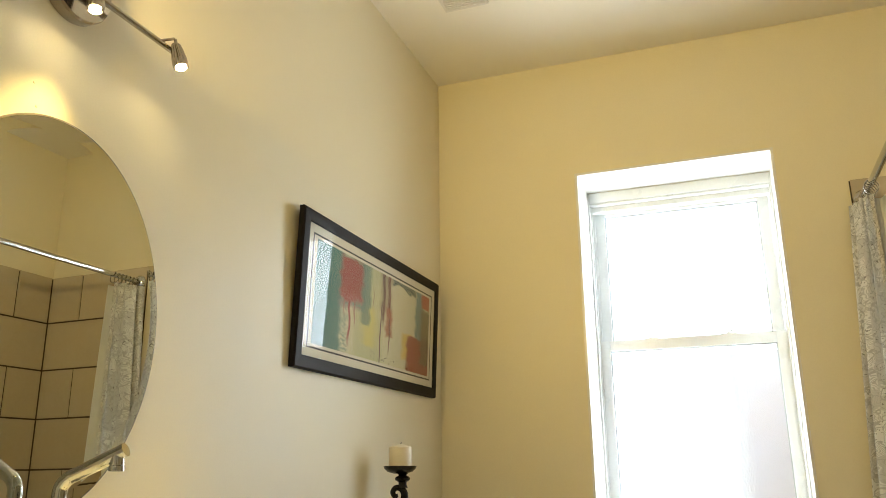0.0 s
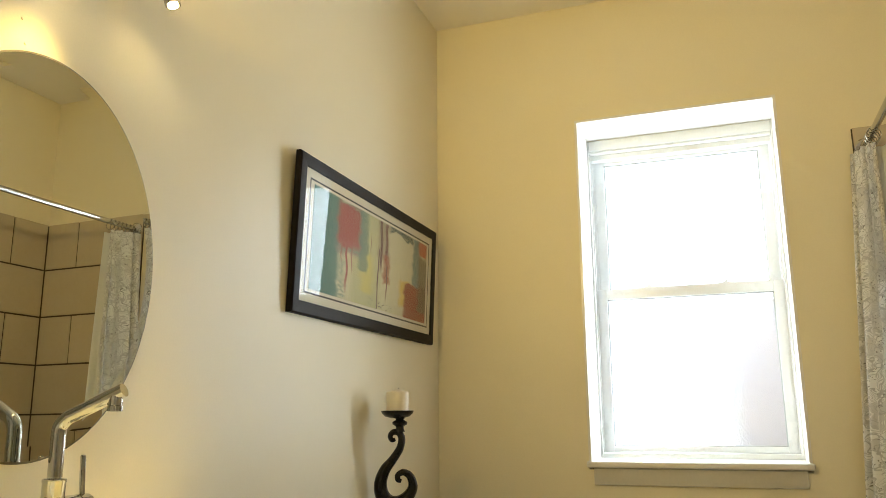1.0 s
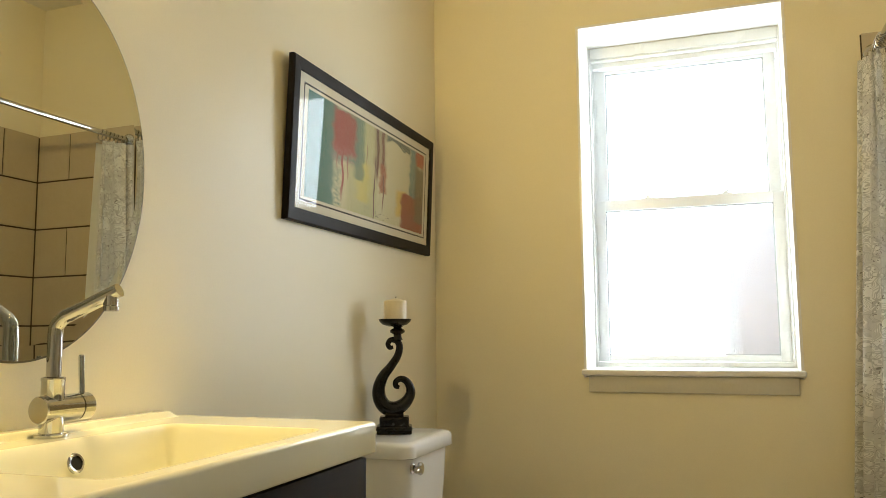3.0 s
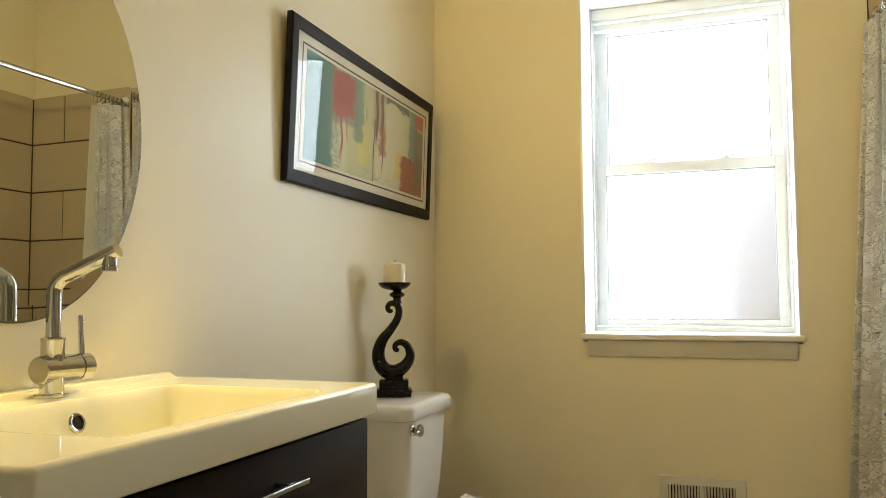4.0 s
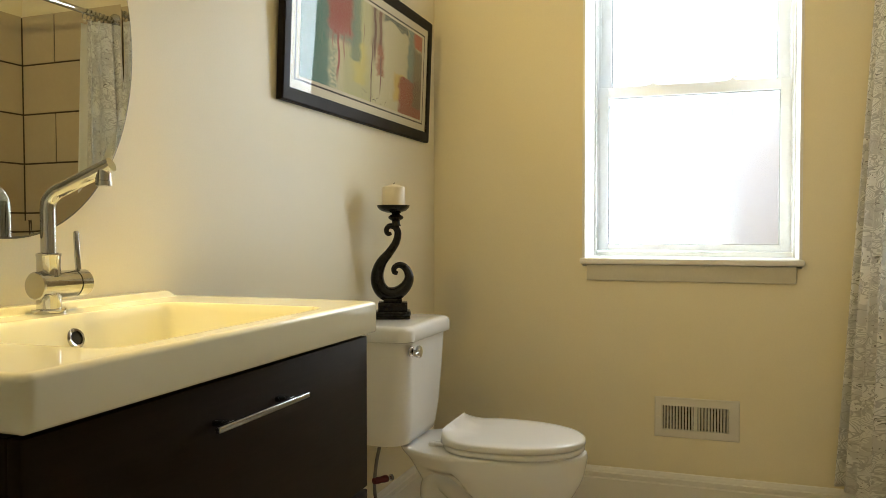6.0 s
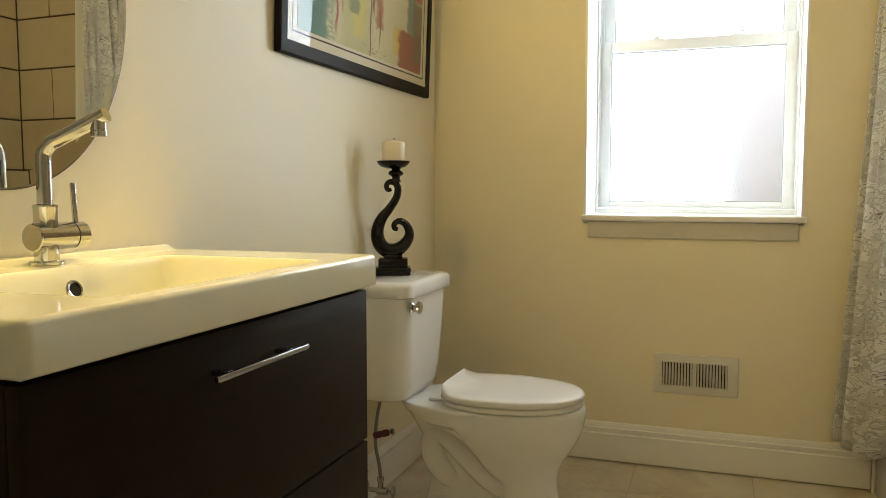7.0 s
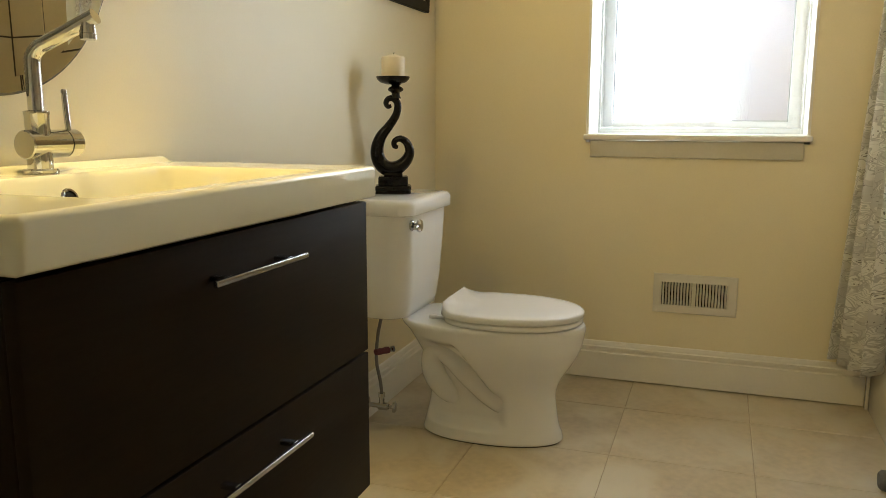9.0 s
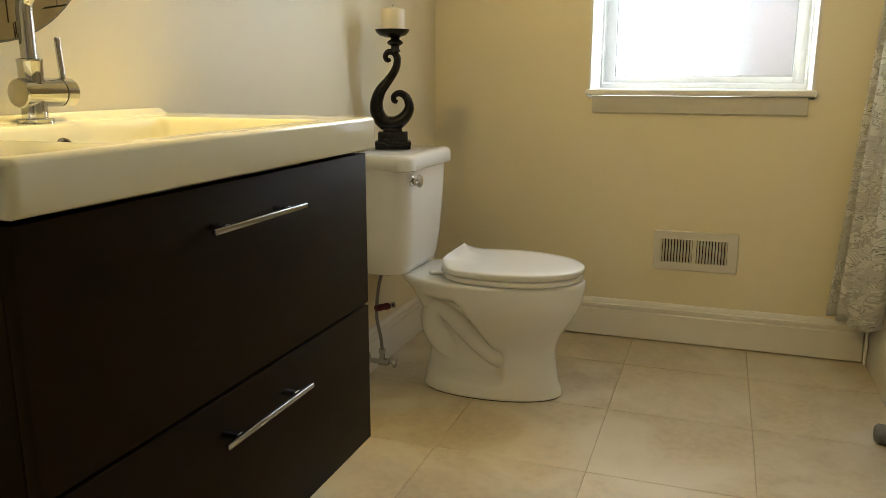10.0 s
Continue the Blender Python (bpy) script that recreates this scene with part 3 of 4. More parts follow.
def curtain_sheet(x_top, x_bot, ya, yb, amp_t, amp_b, folds, z0, z1, phase, uv_shift, lean=0.0, skew=0.0):
    bm = bmesh.new()
    uv = bm.loops.layers.uv.new("UVMap")
    nu, nv = 150, 46
    grid = []
    for j in range(nv + 1):
        v = j / nv
        z = z1 + (z0 - z1) * v
        row = []
        for i in range(nu + 1):
            s = i / nu
            a = phase + s * folds * 2 * math.pi
            amp = amp_t + (amp_b - amp_t) * v ** 0.8
            w = math.sin(a) + 0.22 * math.sin(2.0 * a + 1.3 + v) + 0.12 * math.sin(3.1 * a + 3 * v)
            x = x_top + (x_bot - x_top) * v ** 1.1 + amp * w + skew * (0.5 + 0.6 * v) * (s - 0.5)
            y = yb + (ya - yb) * s + 0.010 * math.cos(1.7 * a + 2 * v) + lean * v * s
            row.append(bm.verts.new((x, y, z + 0.012 * math.sin(a) * v)))
        grid.append(row)
    for j in range(nv):
        for i in range(nu):
            f = bm.faces.new((grid[j][i], grid[j][i + 1], grid[j + 1][i + 1], grid[j + 1][i]))
            for lp, (p, q) in zip(f.loops, ((i, j), (i + 1, j), (i + 1, j + 1), (i, j + 1))):
                lp[uv].uv = (p / nu * 0.6 + uv_shift, 1.85 * (1 - q / nv))
    return bm


ROD = (1.632, 2.030)
cur = thing("shower_curtain", (1.56, 2.96, 0.19), "white cotton shower curtain with grey floral line print, drawn aside", "curtain")
sheet = part("cloth", curtain_sheet(1.606, 1.535, 2.925, 3.090, 0.017, 0.040, 3.6, 0.190, 1.995, 0.6, 0.0, -0.07, 0.075), CURTAIN, cur, angle=180)
mod = sheet.modifiers.new("thickness", "SOLIDIFY")
mod.thickness = 0.0015
lin = part("liner", curtain_sheet(1.658, 1.672, 2.935, 3.080, 0.012, 0.016, 3.0, 0.30, 1.985, 2.0, 0.3, -0.07), LINER, cur, "plain white liner", angle=180)
mod = lin.modifiers.new("thickness", "SOLIDIFY")
mod.thickness = 0.001
for k in range(7):
    y = 2.925 + 0.025 * k
    ring = [(ROD[0] + 0.023 * math.cos(a) , y + 0.004 * math.sin(2 * a), ROD[1] - 0.012 + 0.026 * math.sin(a)) for a in [2 * math.pi * i / 24 for i in range(25)]]
    part("ring", tube(ring, 0.002, 8), CHROME, cur)

rod = thing("curtain_rod", (ROD[0], 2.34, ROD[1]), "polished chrome shower curtain rod with round wall flanges", "curtain rod")
part("bar", tube([(ROD[0], 1.583, ROD[1]), (ROD[0], WY - 0.012, ROD[1])], 0.0125, 24, up=(0, 0, 1)), CHROME, rod)
for y, d in ((WY - 0.011, -1), (1.5805, 1)):
    part("flange", lathe([(0.034, 0.0), (0.034, 0.006), (0.028, 0.014), (0.018, 0.022), (0.0135, 0.024)], (ROD[0], y, ROD[1]), (0, d, 0)), CHROME, rod)


# ---- vanity ----
def vanity():
    y0, y1 = 0.703, 1.478
    cab = thing("vanity_cabinet", (0.23, 1.09, 0.277), "black-brown wood vanity cabinet with two drawers, hung on the wall", "cabinet")
    bm = block(0.002, 0.436, y0, y0 + 0.018, 0.277, 0.840, 0.0015, 1)
    block(0.002, 0.436, y1 - 0.018, y1, 0.277, 0.840, 0.0015, 1, bm)
    block(0.002, 0.436, y0 + 0.018, y1 - 0.018, 0.277, 0.295, bm=bm)
    block(0.002, 0.020, y0 + 0.018, y1 - 0.018, 0.295, 0.840, bm=bm)
    part("body", bm, ESPRESSO, cab)
    for za, zb, zh in ((0.5560, 0.8395, 0.787), (0.278, 0.5505, 0.499)):
        d = part("drawer", block(0.4375, 0.456, y0 - 0.0005, y1 + 0.0005, za, zb, 0.0018, 2), ESPRESSO, cab)
        bm = block(0.482, 0.4900, 0.968, 1.199, zh - 0.0042, zh + 0.0042, 0.0022, 3)
        for yh in (1.004, 1.158):
            block(0.4562, 0.4825, yh - 0.006, yh + 0.006, zh - 0.0038, zh + 0.0038, 0.001, 1, bm)
        part("handle", bm, STEEL, d, "satin steel bar handle")


vanity()


def basin():
    """A ceramic vanity top: flat deck, raised lip at the wall, rectangular sunken bowl."""
    x0, x1, y0, y1, top, low = 0.003, 0.472, 0.690, 1.497, 0.905, 0.8470
    bs = thing("washbasin", (0.24, 1.09, low), "glossy white ceramic washbasin top with a sunken rectangular bowl", "sink")
    nx, ny = 150, 250
    xs, ys = np.linspace(x0, x1, nx + 1), np.linspace(y0, y1, ny + 1)

    def sdf(x, y, a, c, d, e, r):
        qx, qy = abs(x - (a + c) / 2) - ((c - a) / 2 - r), abs(y - (d + e) / 2) - ((e - d) / 2 - r)
        return math.hypot(max(qx, 0), max(qy, 0)) + min(max(qx, qy), 0) - r

    def sm(a, c, v):
        s = min(max((v - a) / (c - a), 0), 1)
        return s * s * (3 - 2 * s)

    bm = bmesh.new()
    grid = []
    for x in xs:
        row = []
        for y in ys:
            z = top
            s = -sdf(x, y, 0.108, 0.434, 0.846, 1.352, 0.030)
            steep = 1 - (1 - min(max(s / 0.046, 0), 1)) ** 2.3
            side = sm(0.15, 0.23, x)
            z -= 0.002 * sm(-0.002, 0.002, s) + 0.081 * (side * steep + (1 - side) * sm(0.0, 0.026, s)) + 0.020 * sm(0.03, 0.15, s)
            z += 0.012 * sm(0.040, 0.026, x) * sm(1.478, 1.448, y) * sm(0.700, 0.715, y)
            # the two free corners are rounded in plan
            r = 0.016
            cx, cy = x1 - r, min(max(y, y0 + r), y1 - r)
            off = math.hypot(max(x - cx, 0), y - cy)
            px, py = x, y
            if x > cx and y != cy and off > r:
                px, py = cx + (x - cx) * r / off, cy + (y - cy) * r / off
            e = max(0.0, r - off) if (x > cx and y != cy) else min(x1 - x, y - y0, y1 - y)
            if e < 0.008:
                z -= 0.008 - math.sqrt(max(0.0, 0.008 ** 2 - (0.008 - e) ** 2))
            row.append(bm.verts.new((px, py, z)))
        grid.append(row)
    for i in range(nx):
        for j in range(ny):
            bm.faces.new((grid[i][j], grid[i + 1][j], grid[i + 1][j + 1], grid[i][j + 1]))
    rim = [grid[i][0] for i in range(nx + 1)] + [grid[nx][j] for j in range(1, ny + 1)] + [grid[i][ny] for i in range(nx - 1, -1, -1)] + [grid[0][j] for j in range(ny - 1, 0, -1)]
    n = len(rim)
    last = rim
    for inset, h in ((0.0, low + 0.005), (0.0012, low + 0.002), (0.005, low), (0.02, low)):
        ring = [bm.verts.new((min(v.co.x, x1 - inset), min(max(v.co.y, y0 + inset), y1 - inset), h)) for v in rim]
        for k in range(n):
            bm.faces.new((last[k], last[(k + 1) % n], ring[(k + 1) % n], ring[k]))
        last = ring
    bmesh.ops.remove_doubles(bm, verts=bm.verts, dist=1e-5)
    part("top", bm, CERAMIC, bs, angle=60)
    o, d = (0.1195, 1.113, 0.868), (0.95, 0.0, 0.31)
    bm = lathe([(0.0165, -0.004), (0.0165, 0.002), (0.0145, 0.0045), (0.0115, 0.004), (0.0110, 0.001), (0.0110, -0.003)], o, d, 32)
    ov = part("overflow_ring", bm, CHROME, bs, "chrome overflow ring")
    # no real hole: a near-black disc paints its shade
    part("hole", lathe([(0.0108, 0.0), (0.0108, 0.0022)], o, d, 24), DARK, ov, "near-black disc painting the shade inside the overflow")
    bm = lathe([(0.032, 0.0), (0.032, 0.003), (0.027, 0.005), (0.024, 0.003), (0.018, 0.003), (0.017, 0.009), (0.004, 0.011)], (0.272, 1.09, 0.8015), seg=40)
    part("drain", bm, CHROME, bs, "chrome drain stopper")


basin()


def faucet():
    x, y, z = 0.058, 1.122, 0.9055
    fc = thing("faucet", (x, y, z), "polished chrome mixer faucet with a bent spout and side lever", "faucet")
    part("base", lathe([(0.027, 0), (0.027, 0.005), (0.0255, 0.007), (0.019, 0.007), (0.019, 0.045)], (x, y, z), seg=40), CHROME, fc)
    part("mixer_body", lathe([(0.0205, 0), (0.0225, 0.002), (0.0225, 0.074), (0.0225, 0.076), (0.0212, 0.0765), (0.0212, 0.0785), (0.0225, 0.079), (0.0225, 0.101), (0.0205, 0.103)], (x, y - 0.028, z + 0.045), (0, 1, 0), 40), CHROME, fc)
    part("collar", lathe([(0.0182, 0), (0.0182, 0.030), (0.0190, 0.032), (0.0190, 0.036), (0.016, 0.0375)], (x, y, z + 0.060), seg=36), CHROME, fc)
    tip = Vector((x + 0.108, y + 0.022, z + 0.238))
    pts = [(x, y, z + 0.09), (x, y, z + 0.14), (x, y, z + 0.172), (x + 0.004, y + 0.001, z + 0.184), (x + 0.014, y + 0.003, z + 0.194), (x + 0.026, y + 0.006, z + 0.200), (x + 0.070, y + 0.014, z + 0.220), tuple(tip)]
    sp = part("spout", tube(spline(pts, 5), 0.0118, 24, up=(0.2, 1, 0)), CHROME, fc)
    part("nozzle", lathe([(0.0115, 0), (0.0115, -0.019), (0.0125, -0.020), (0.0125, -0.028), (0.010, -0.029)], (tip.x - 0.013, tip.y - 0.003, tip.z - 0.006), seg=28), CHROME, sp)
    # ring that paints the cap's gap dark, as the groove alone was faint
    part("joint", lathe([(0.0218, 0.0760), (0.0218, 0.0790)], (x, y - 0.028, z + 0.045), (0, 1, 0), 40), DARK, fc, "near-black ring painting shade into the lever cap gap")
    lv = y - 0.028 + 0.090
    part("lever", tube([(x, lv, z + 0.064), (x, lv, z + 0.070), (x, lv - 0.002, z + 0.096), (x, lv - 0.004, z + 0.130), (x, lv - 0.004, z + 0.132, 0.003)], 0.0048, 16), CHROME, fc)


faucet()


# ---- mirror, lamp, picture on the vanity wall ----
for y, z in ((1.012, 1.780), (1.023, 1.738)):
    tagged(link("wall_anchor", lathe([(0.0028, 0), (0.0025, 0.0010), (0.0010, 0.0018)], (0.0003, y, z), (1, 0, 0), 16), PAINT), "small painted-over screw anchor in the wall", "screw anchor", "anchors above the mirror")


mi = thing("wall_mirror", (0.015, 1.09, 1.375), "oval frameless mirror with clear polished rim on the wall", "mirror")


MIRROR_TILT = (-0.21, -0.40)


def oval(profile, x):
    """A disc drawn out to an upright oval facing the room."""
    bm = lathe(profile, (0, 0, 0), (1, 0, 0), 128)
    bmesh.ops.transform(bm, matrix=Matrix.Translation((x, 1.094, 1.380)) @ pose(0, 0, 0, 0, MIRROR_TILT[0], MIRROR_TILT[1]) @ Matrix.Diagonal((1, 0.2825 / 0.35, 0.355 / 0.35, 1)), verts=bm.verts)
    return bm


part("backing", oval([(0.30, 0.0), (0.30, 0.0015)], 0.0003), DARK, mi, "dark backing board")
part("glass", oval([(0.348, 0.0), (0.350, 0.0008), (0.350, 0.0042), (0.348, 0.005)], 0.0019), EDGE, mi, "ground glass edge")
part("silvering", oval([(0.3462, 0.0), (0.3462, 0.0011), (0.323, 0.0006)], 0.0071), MIRROR, mi, "clear reflecting face with a narrow bevel", smooth=False)


def lamp():
    cy, cz, xb, zb = 1.066, 2.000, 0.050, 1.986
    lp = thing("wall_lamp", (0.0, cy, cz), "brushed nickel wall lamp with lit halogen spot heads", "lamp")
    part("wall_plate", lathe([(0.072, 0), (0.074, 0.004), (0.074, 0.026), (0.071, 0.030), (0.020, 0.032)], (0.0005, cy - 0.002, cz + 0.006), (1, 0, 0), 48), NICKEL, lp)
    part("stem", tube([(0.030, cy, cz - 0.004), (xb, cy, zb)], 0.009, 16), NICKEL, lp)
    part("arm", tube([(xb, cy - 0.245, zb), (xb, cy + 0.245, zb)], 0.0065, 16, up=(0, 0, 1)), NICKEL, lp)
    # two heads hang over the basin, the third is turned up into the room
    # the third is out of view, aimed and powered to fill the window wall
    heads = ((cy - 0.225, (0.54, 0.80, 0.09), 37.0, 122), (cy - 0.006, (0.20, -0.10, -1), 21.0, 86), (cy + 0.224, (0.32, 0.04, -1), 15.0, 66))
    for y, aim, power, cone in heads:
        a = Vector(aim).normalized()
        o = Vector((xb + 0.014, y, zb + 0.010))
        # a folded strap carries the head off the arm
        bm = tube([(xb, y - 0.034, zb), (xb + 0.004, y - 0.030, zb + 0.004), (xb + 0.012, y - 0.003, zb + 0.021), (xb + 0.014, y, zb + 0.020), tuple(o)], 0.0032, 10)
        part("bracket", bm, NICKEL, lp)
        m = frame_matrix(o, a)
        rings = []
        for r, hh, rib in ((0.006, 0.0, 0), (0.009, 0.003, 0), (0.0098, 0.006, 0.0008), (0.0120, 0.020, 0.0012), (0.0152, 0.043, 0.0012), (0.0160, 0.053, 0.0008), (0.0163, 0.057, 0), (0.0156, 0.062, 0), (0.0128, 0.062, 0), (0.0122, 0.055, 0)):
            rings.append([tuple(m @ Vector(((r + rib * math.cos(14 * q)) * math.cos(q), (r + rib * math.cos(14 * q)) * math.sin(q), hh))) for q in [2 * math.pi * k / 112 for k in range(112)]])
        hd = part("head", loft(rings), NICKEL, lp, "ribbed nickel spot head")
        part("bulb", lathe([(0.0104, 0.0552), (0.0104, 0.0565), (0.007, 0.0590)], o, a, 24), BULB, hd, "glowing halogen bulb")
        spot = new("halogen_light", bpy.data.lights.new("halogen_light", "SPOT"))
        spot.data.energy, spot.data.color, spot.data.spot_size, spot.data.spot_blend, spot.data.shadow_soft_size = power, WARM, radians(cone), 1.0, 0.012 if a.z < 0 else 0.03
        spot.matrix_basis = look(tuple(o + a * 0.068), tuple(o + a))


lamp()


def picture():
    """A framed print that hangs by its wire, its top leaning off the wall."""
    y0, y1, z0, h = 1.911, 2.995, 1.378, 0.4565
    w = y1 - y0
    pc = thing("framed_picture", (0.012, (y0 + y1) / 2, z0), "framed abstract painting with cream mount and dark line under glass", "picture")
    lean = Matrix.Translation((0.001, y0, z0)) @ pose(0, 0, 0, 0, 2.2, 0)

    def put(bm):
        bmesh.ops.transform(bm, matrix=lean, verts=bm.verts)
        return bm

    fw, d = 0.037, 0.019
    prof = [(0.0, 0.0), (0.0, d - 0.004), (0.004, d), (0.032, d), (fw - 0.001, d - 0.001), (fw, d - 0.002), (fw, 0.0)]
    fr = bmesh.new()
    for (ya, za), (yb, zb), dy, dz in (((0, 0), (w, 0), (1, -1), (1, 1)), ((w, 0), (w, h), (-1, -1), (1, -1)), ((w, h), (0, h), (-1, 1), (-1, -1)), ((0, h), (0, 0), (1, 1), (-1, 1))):
        ra = [(q, ya + dy[0] * p, za + dz[0] * p) for p, q in prof]
        rb = [(q, yb + dy[1] * p, zb + dz[1] * p) for p, q in prof]
        loft([ra, rb], fr)
    part("frame", put(fr), FRAMEM, pc, "dark espresso wooden frame", angle=20)
    part("mount", put(block(0.009, 0.012, fw - 0.004, w - fw + 0.004, fw - 0.004, h - fw + 0.004)), MAT, pc, "cream mount board", smooth=False)
    m1, m2 = fw + 0.029, fw + 0.034
    bm = block(0.012, 0.0126, m1, w - m1, m1 - 0.004, m2 - 0.004)
    block(0.012, 0.0126, m1, w - m1, h - m2 + 0.004, h - m1 + 0.004, bm=bm)
    block(0.012, 0.0126, m1, m2, m2 - 0.004, h - m2 + 0.004, bm=bm)
    block(0.012, 0.0126, w - m2, w - m1, m2 - 0.004, h - m2 + 0.004, bm=bm)
    part("mount_line", put(bm), MATLINE, pc, "thin dark line on the mount", smooth=False)
    a = fw + 0.051
    bm = bmesh.new()
    uv = bm.loops.layers.uv.new("UVMap")
    ya, yb, za, zb = a + 0.004, w - a - 0.004, a - 0.012, h - a + 0.012
    vs = [bm.verts.new((0.0132, y, z)) for y, z in ((ya, za), (yb, za), (yb, zb), (ya, zb))]
    f = bm.faces.new(vs)
    for lp, q in zip(f.loops, ((0, 0), (1, 0), (1, 1), (0, 1))):
        lp[uv].uv = q
    back = bmesh.ops.extrude_face_region(bm, geom=[f])
    bmesh.ops.translate(bm, verts=[v for v in back["geom"] if isinstance(v, bmesh.types.BMVert)], vec=(-0.0015, 0, 0))
    part("print", put(bm), painting(1, 1), pc, "abstract print in teal, red, ochre and rust", smooth=False)
    g = part("glass", put(block(0.0150, 0.0168, fw - 0.004, w - fw + 0.004, fw - 0.004, h - fw + 0.004)), PICGLASS, pc, "clear picture glass", smooth=False)
    g.visible_shadow = False


picture()


# ---- toilet ----
def toilet():
    yc = 2.462
    tl = thing("toilet", (0.42, yc, 0), "white porcelain two-piece toilet with the lid closed", "toilet")

    def tank_ring(x1, hw, z, r):
        return rounded(0.022, x1, yc - hw, yc + hw, r, z, 8)

    tank = part("tank", loft([tank_ring(x, hw, z, r) for x, hw, z, r in ((0.175, 0.150, 0.379, 0.06), (0.190, 0.164, 0.386, 0.065), (0.198, 0.170, 0.410, 0.068), (0.206, 0.177, 0.48, 0.066), (0.212, 0.186, 0.60, 0.060), (0.216, 0.190, 0.704, 0.056))]), PORCELAIN, tl, angle=60)
    part("tank_lid", loft([rounded(0.012 + e, 0.232 - e, yc - 0.203 + e, yc + 0.195 - e, 0.045, z, 8) for e, z in ((0.006, 0.7045), (0.0, 0.708), (0.0, 0.738), (0.003, 0.746), (0.009, 0.751), (0.020, 0.7535))]), PORCELAIN, tl, angle=60)
    lv = lathe([(0.016, 0.0), (0.0165, 0.004), (0.013, 0.008), (0.007, 0.010), (0.007, 0.020)], (0.2135, 2.312, 0.676), (1, 0, 0), 28)
    lathe([(0.010, 0.0), (0.018, 0.003), (0.0195, 0.009), (0.016, 0.015), (0.008, 0.018)], (0.231, 2.314, 0.676), (1, 0.1, 0), 28, lv)
    tube(spline([(0.238, 2.316, 0.676), (0.240, 2.300, 0.675), (0.238, 2.283, 0.672)], 5), 0.006, 12, lv)
    part("flush_lever", lv, CHROME, tank, "chrome flush lever")

    rows = ((0.206, 0.655, 0.118, 0.004), (0.204, 0.657, 0.120, 0.009), (0.208, 0.653, 0.117, 0.026), (0.214, 0.644, 0.112, 0.050), (0.224, 0.636, 0.100, 0.10),
            (0.228, 0.632, 0.096, 0.15), (0.222, 0.645, 0.108, 0.195), (0.208, 0.680, 0.140, 0.25), (0.188, 0.703, 0.163, 0.295), (0.162, 0.713, 0.172, 0.335),
            (0.140, 0.717, 0.177, 0.358), (0.135, 0.716, 0.178, 0.369), (0.140, 0.712, 0.174, 0.376), (0.155, 0.700, 0.163, 0.3785))
    def ramp(a, c, v):
        q = min(max((v - a) / (c - a), 0.0), 1.0)
        return q * q * (3 - 2 * q)

    rings = []
    for x0, x1, hw, z in spline(rows, 6):
        ring = []
        for x, y, zz in egg(x0, x1, hw, yc, z, 0.45, 128):
            # behind the front column the sides draw in to a web that carries the trap
            high = 0.315 - 0.160 * ramp(0.335, 0.465, x)
            f = ramp(0.505, 0.455, x) * ramp(0.040, 0.066, z) * ramp(high + 0.022, high - 0.034, z) * ramp(0.20, 0.27, x)
            ring.append((x, yc + (y - yc) * (1 - 0.44 * f), zz))
        rings.append(ring)
    bm = loft(rings)
    for side in (-1, 1):
        pts = [(x, yc + side * d, z, r) for x, d, z, r in ((0.520, 0.026, 0.100, 0.040), (0.450, 0.038, 0.134, 0.042), (0.375, 0.043, 0.196, 0.043), (0.315, 0.046, 0.254, 0.043), (0.272, 0.046, 0.275, 0.042),
               (0.247, 0.044, 0.240, 0.040), (0.252, 0.042, 0.190, 0.040), (0.282, 0.037, 0.146, 0.039), (0.315, 0.018, 0.116, 0.036))]
        tube([tuple(p) for p in spline(pts, 8)], 0.043, 28, bm, up=(0, 1, 0.001))
    part("bowl", bm, PORCELAIN, tl, angle=70)
    # dark strip stands in for the shadow line below the foot
    part("base_gap_shade", loft([egg(0.209, 0.652, 0.115, yc, z, 0.45, 64) for z in (0.0, 0.0035)]), WGROUT, tl, "dark strip painting the shadow gap under the foot")
    part("seat", loft([egg(0.287 + e, 0.708 - e, 0.174 - e, yc, z, 0.44, 72, 3.0) for e, z in ((0.004, 0.3795), (0.0, 0.383), (0.0, 0.392), (0.004, 0.3965))]), SEATPL, tl, angle=60)
    lid = []
    for e, z in ((0.003, 0.3990), (0.0, 0.401), (0.0, 0.4135), (0.003, 0.4170), (0.011, 0.4192), (0.045, 0.421), (0.10, 0.4215)):
        ring = []
        for x, y, zz in egg(0.278 + e, 0.711 - e, 0.177 - e, yc, z, 0.44, 72, 3.0):
            up = min(1.0, max(0.0, 1 - (x - 0.292) / 0.070)) * max(0.0, 1 - ((y - yc) / 0.18) ** 4)
            rise = 0.034 * up ** 1.6 if z > 0.405 else 0.0
            # the back of the lid is a slanted face that ends in a crisp ridge
            ring.append((max(x, 0.279 + e * 0.5 + rise * 0.85), y, zz + rise))
        lid.append(ring)
    part("lid", loft(lid), SEATPL, tl, "closed white plastic lid", angle=60)
    for s in (-1, 1):
        hb = lathe([(0.014, 0), (0.015, 0.003), (0.013, 0.010), (0.006, 0.013)], (0.258, yc + s * 0.075, 0.3782), seg=24)
        block(0.262, 0.300, yc + s * 0.075 - 0.012, yc + s * 0.075 + 0.012, 0.380, 0.390, 0.003, 2, hb)
        part("hinge", hb, SEATPL, tl)


toilet()


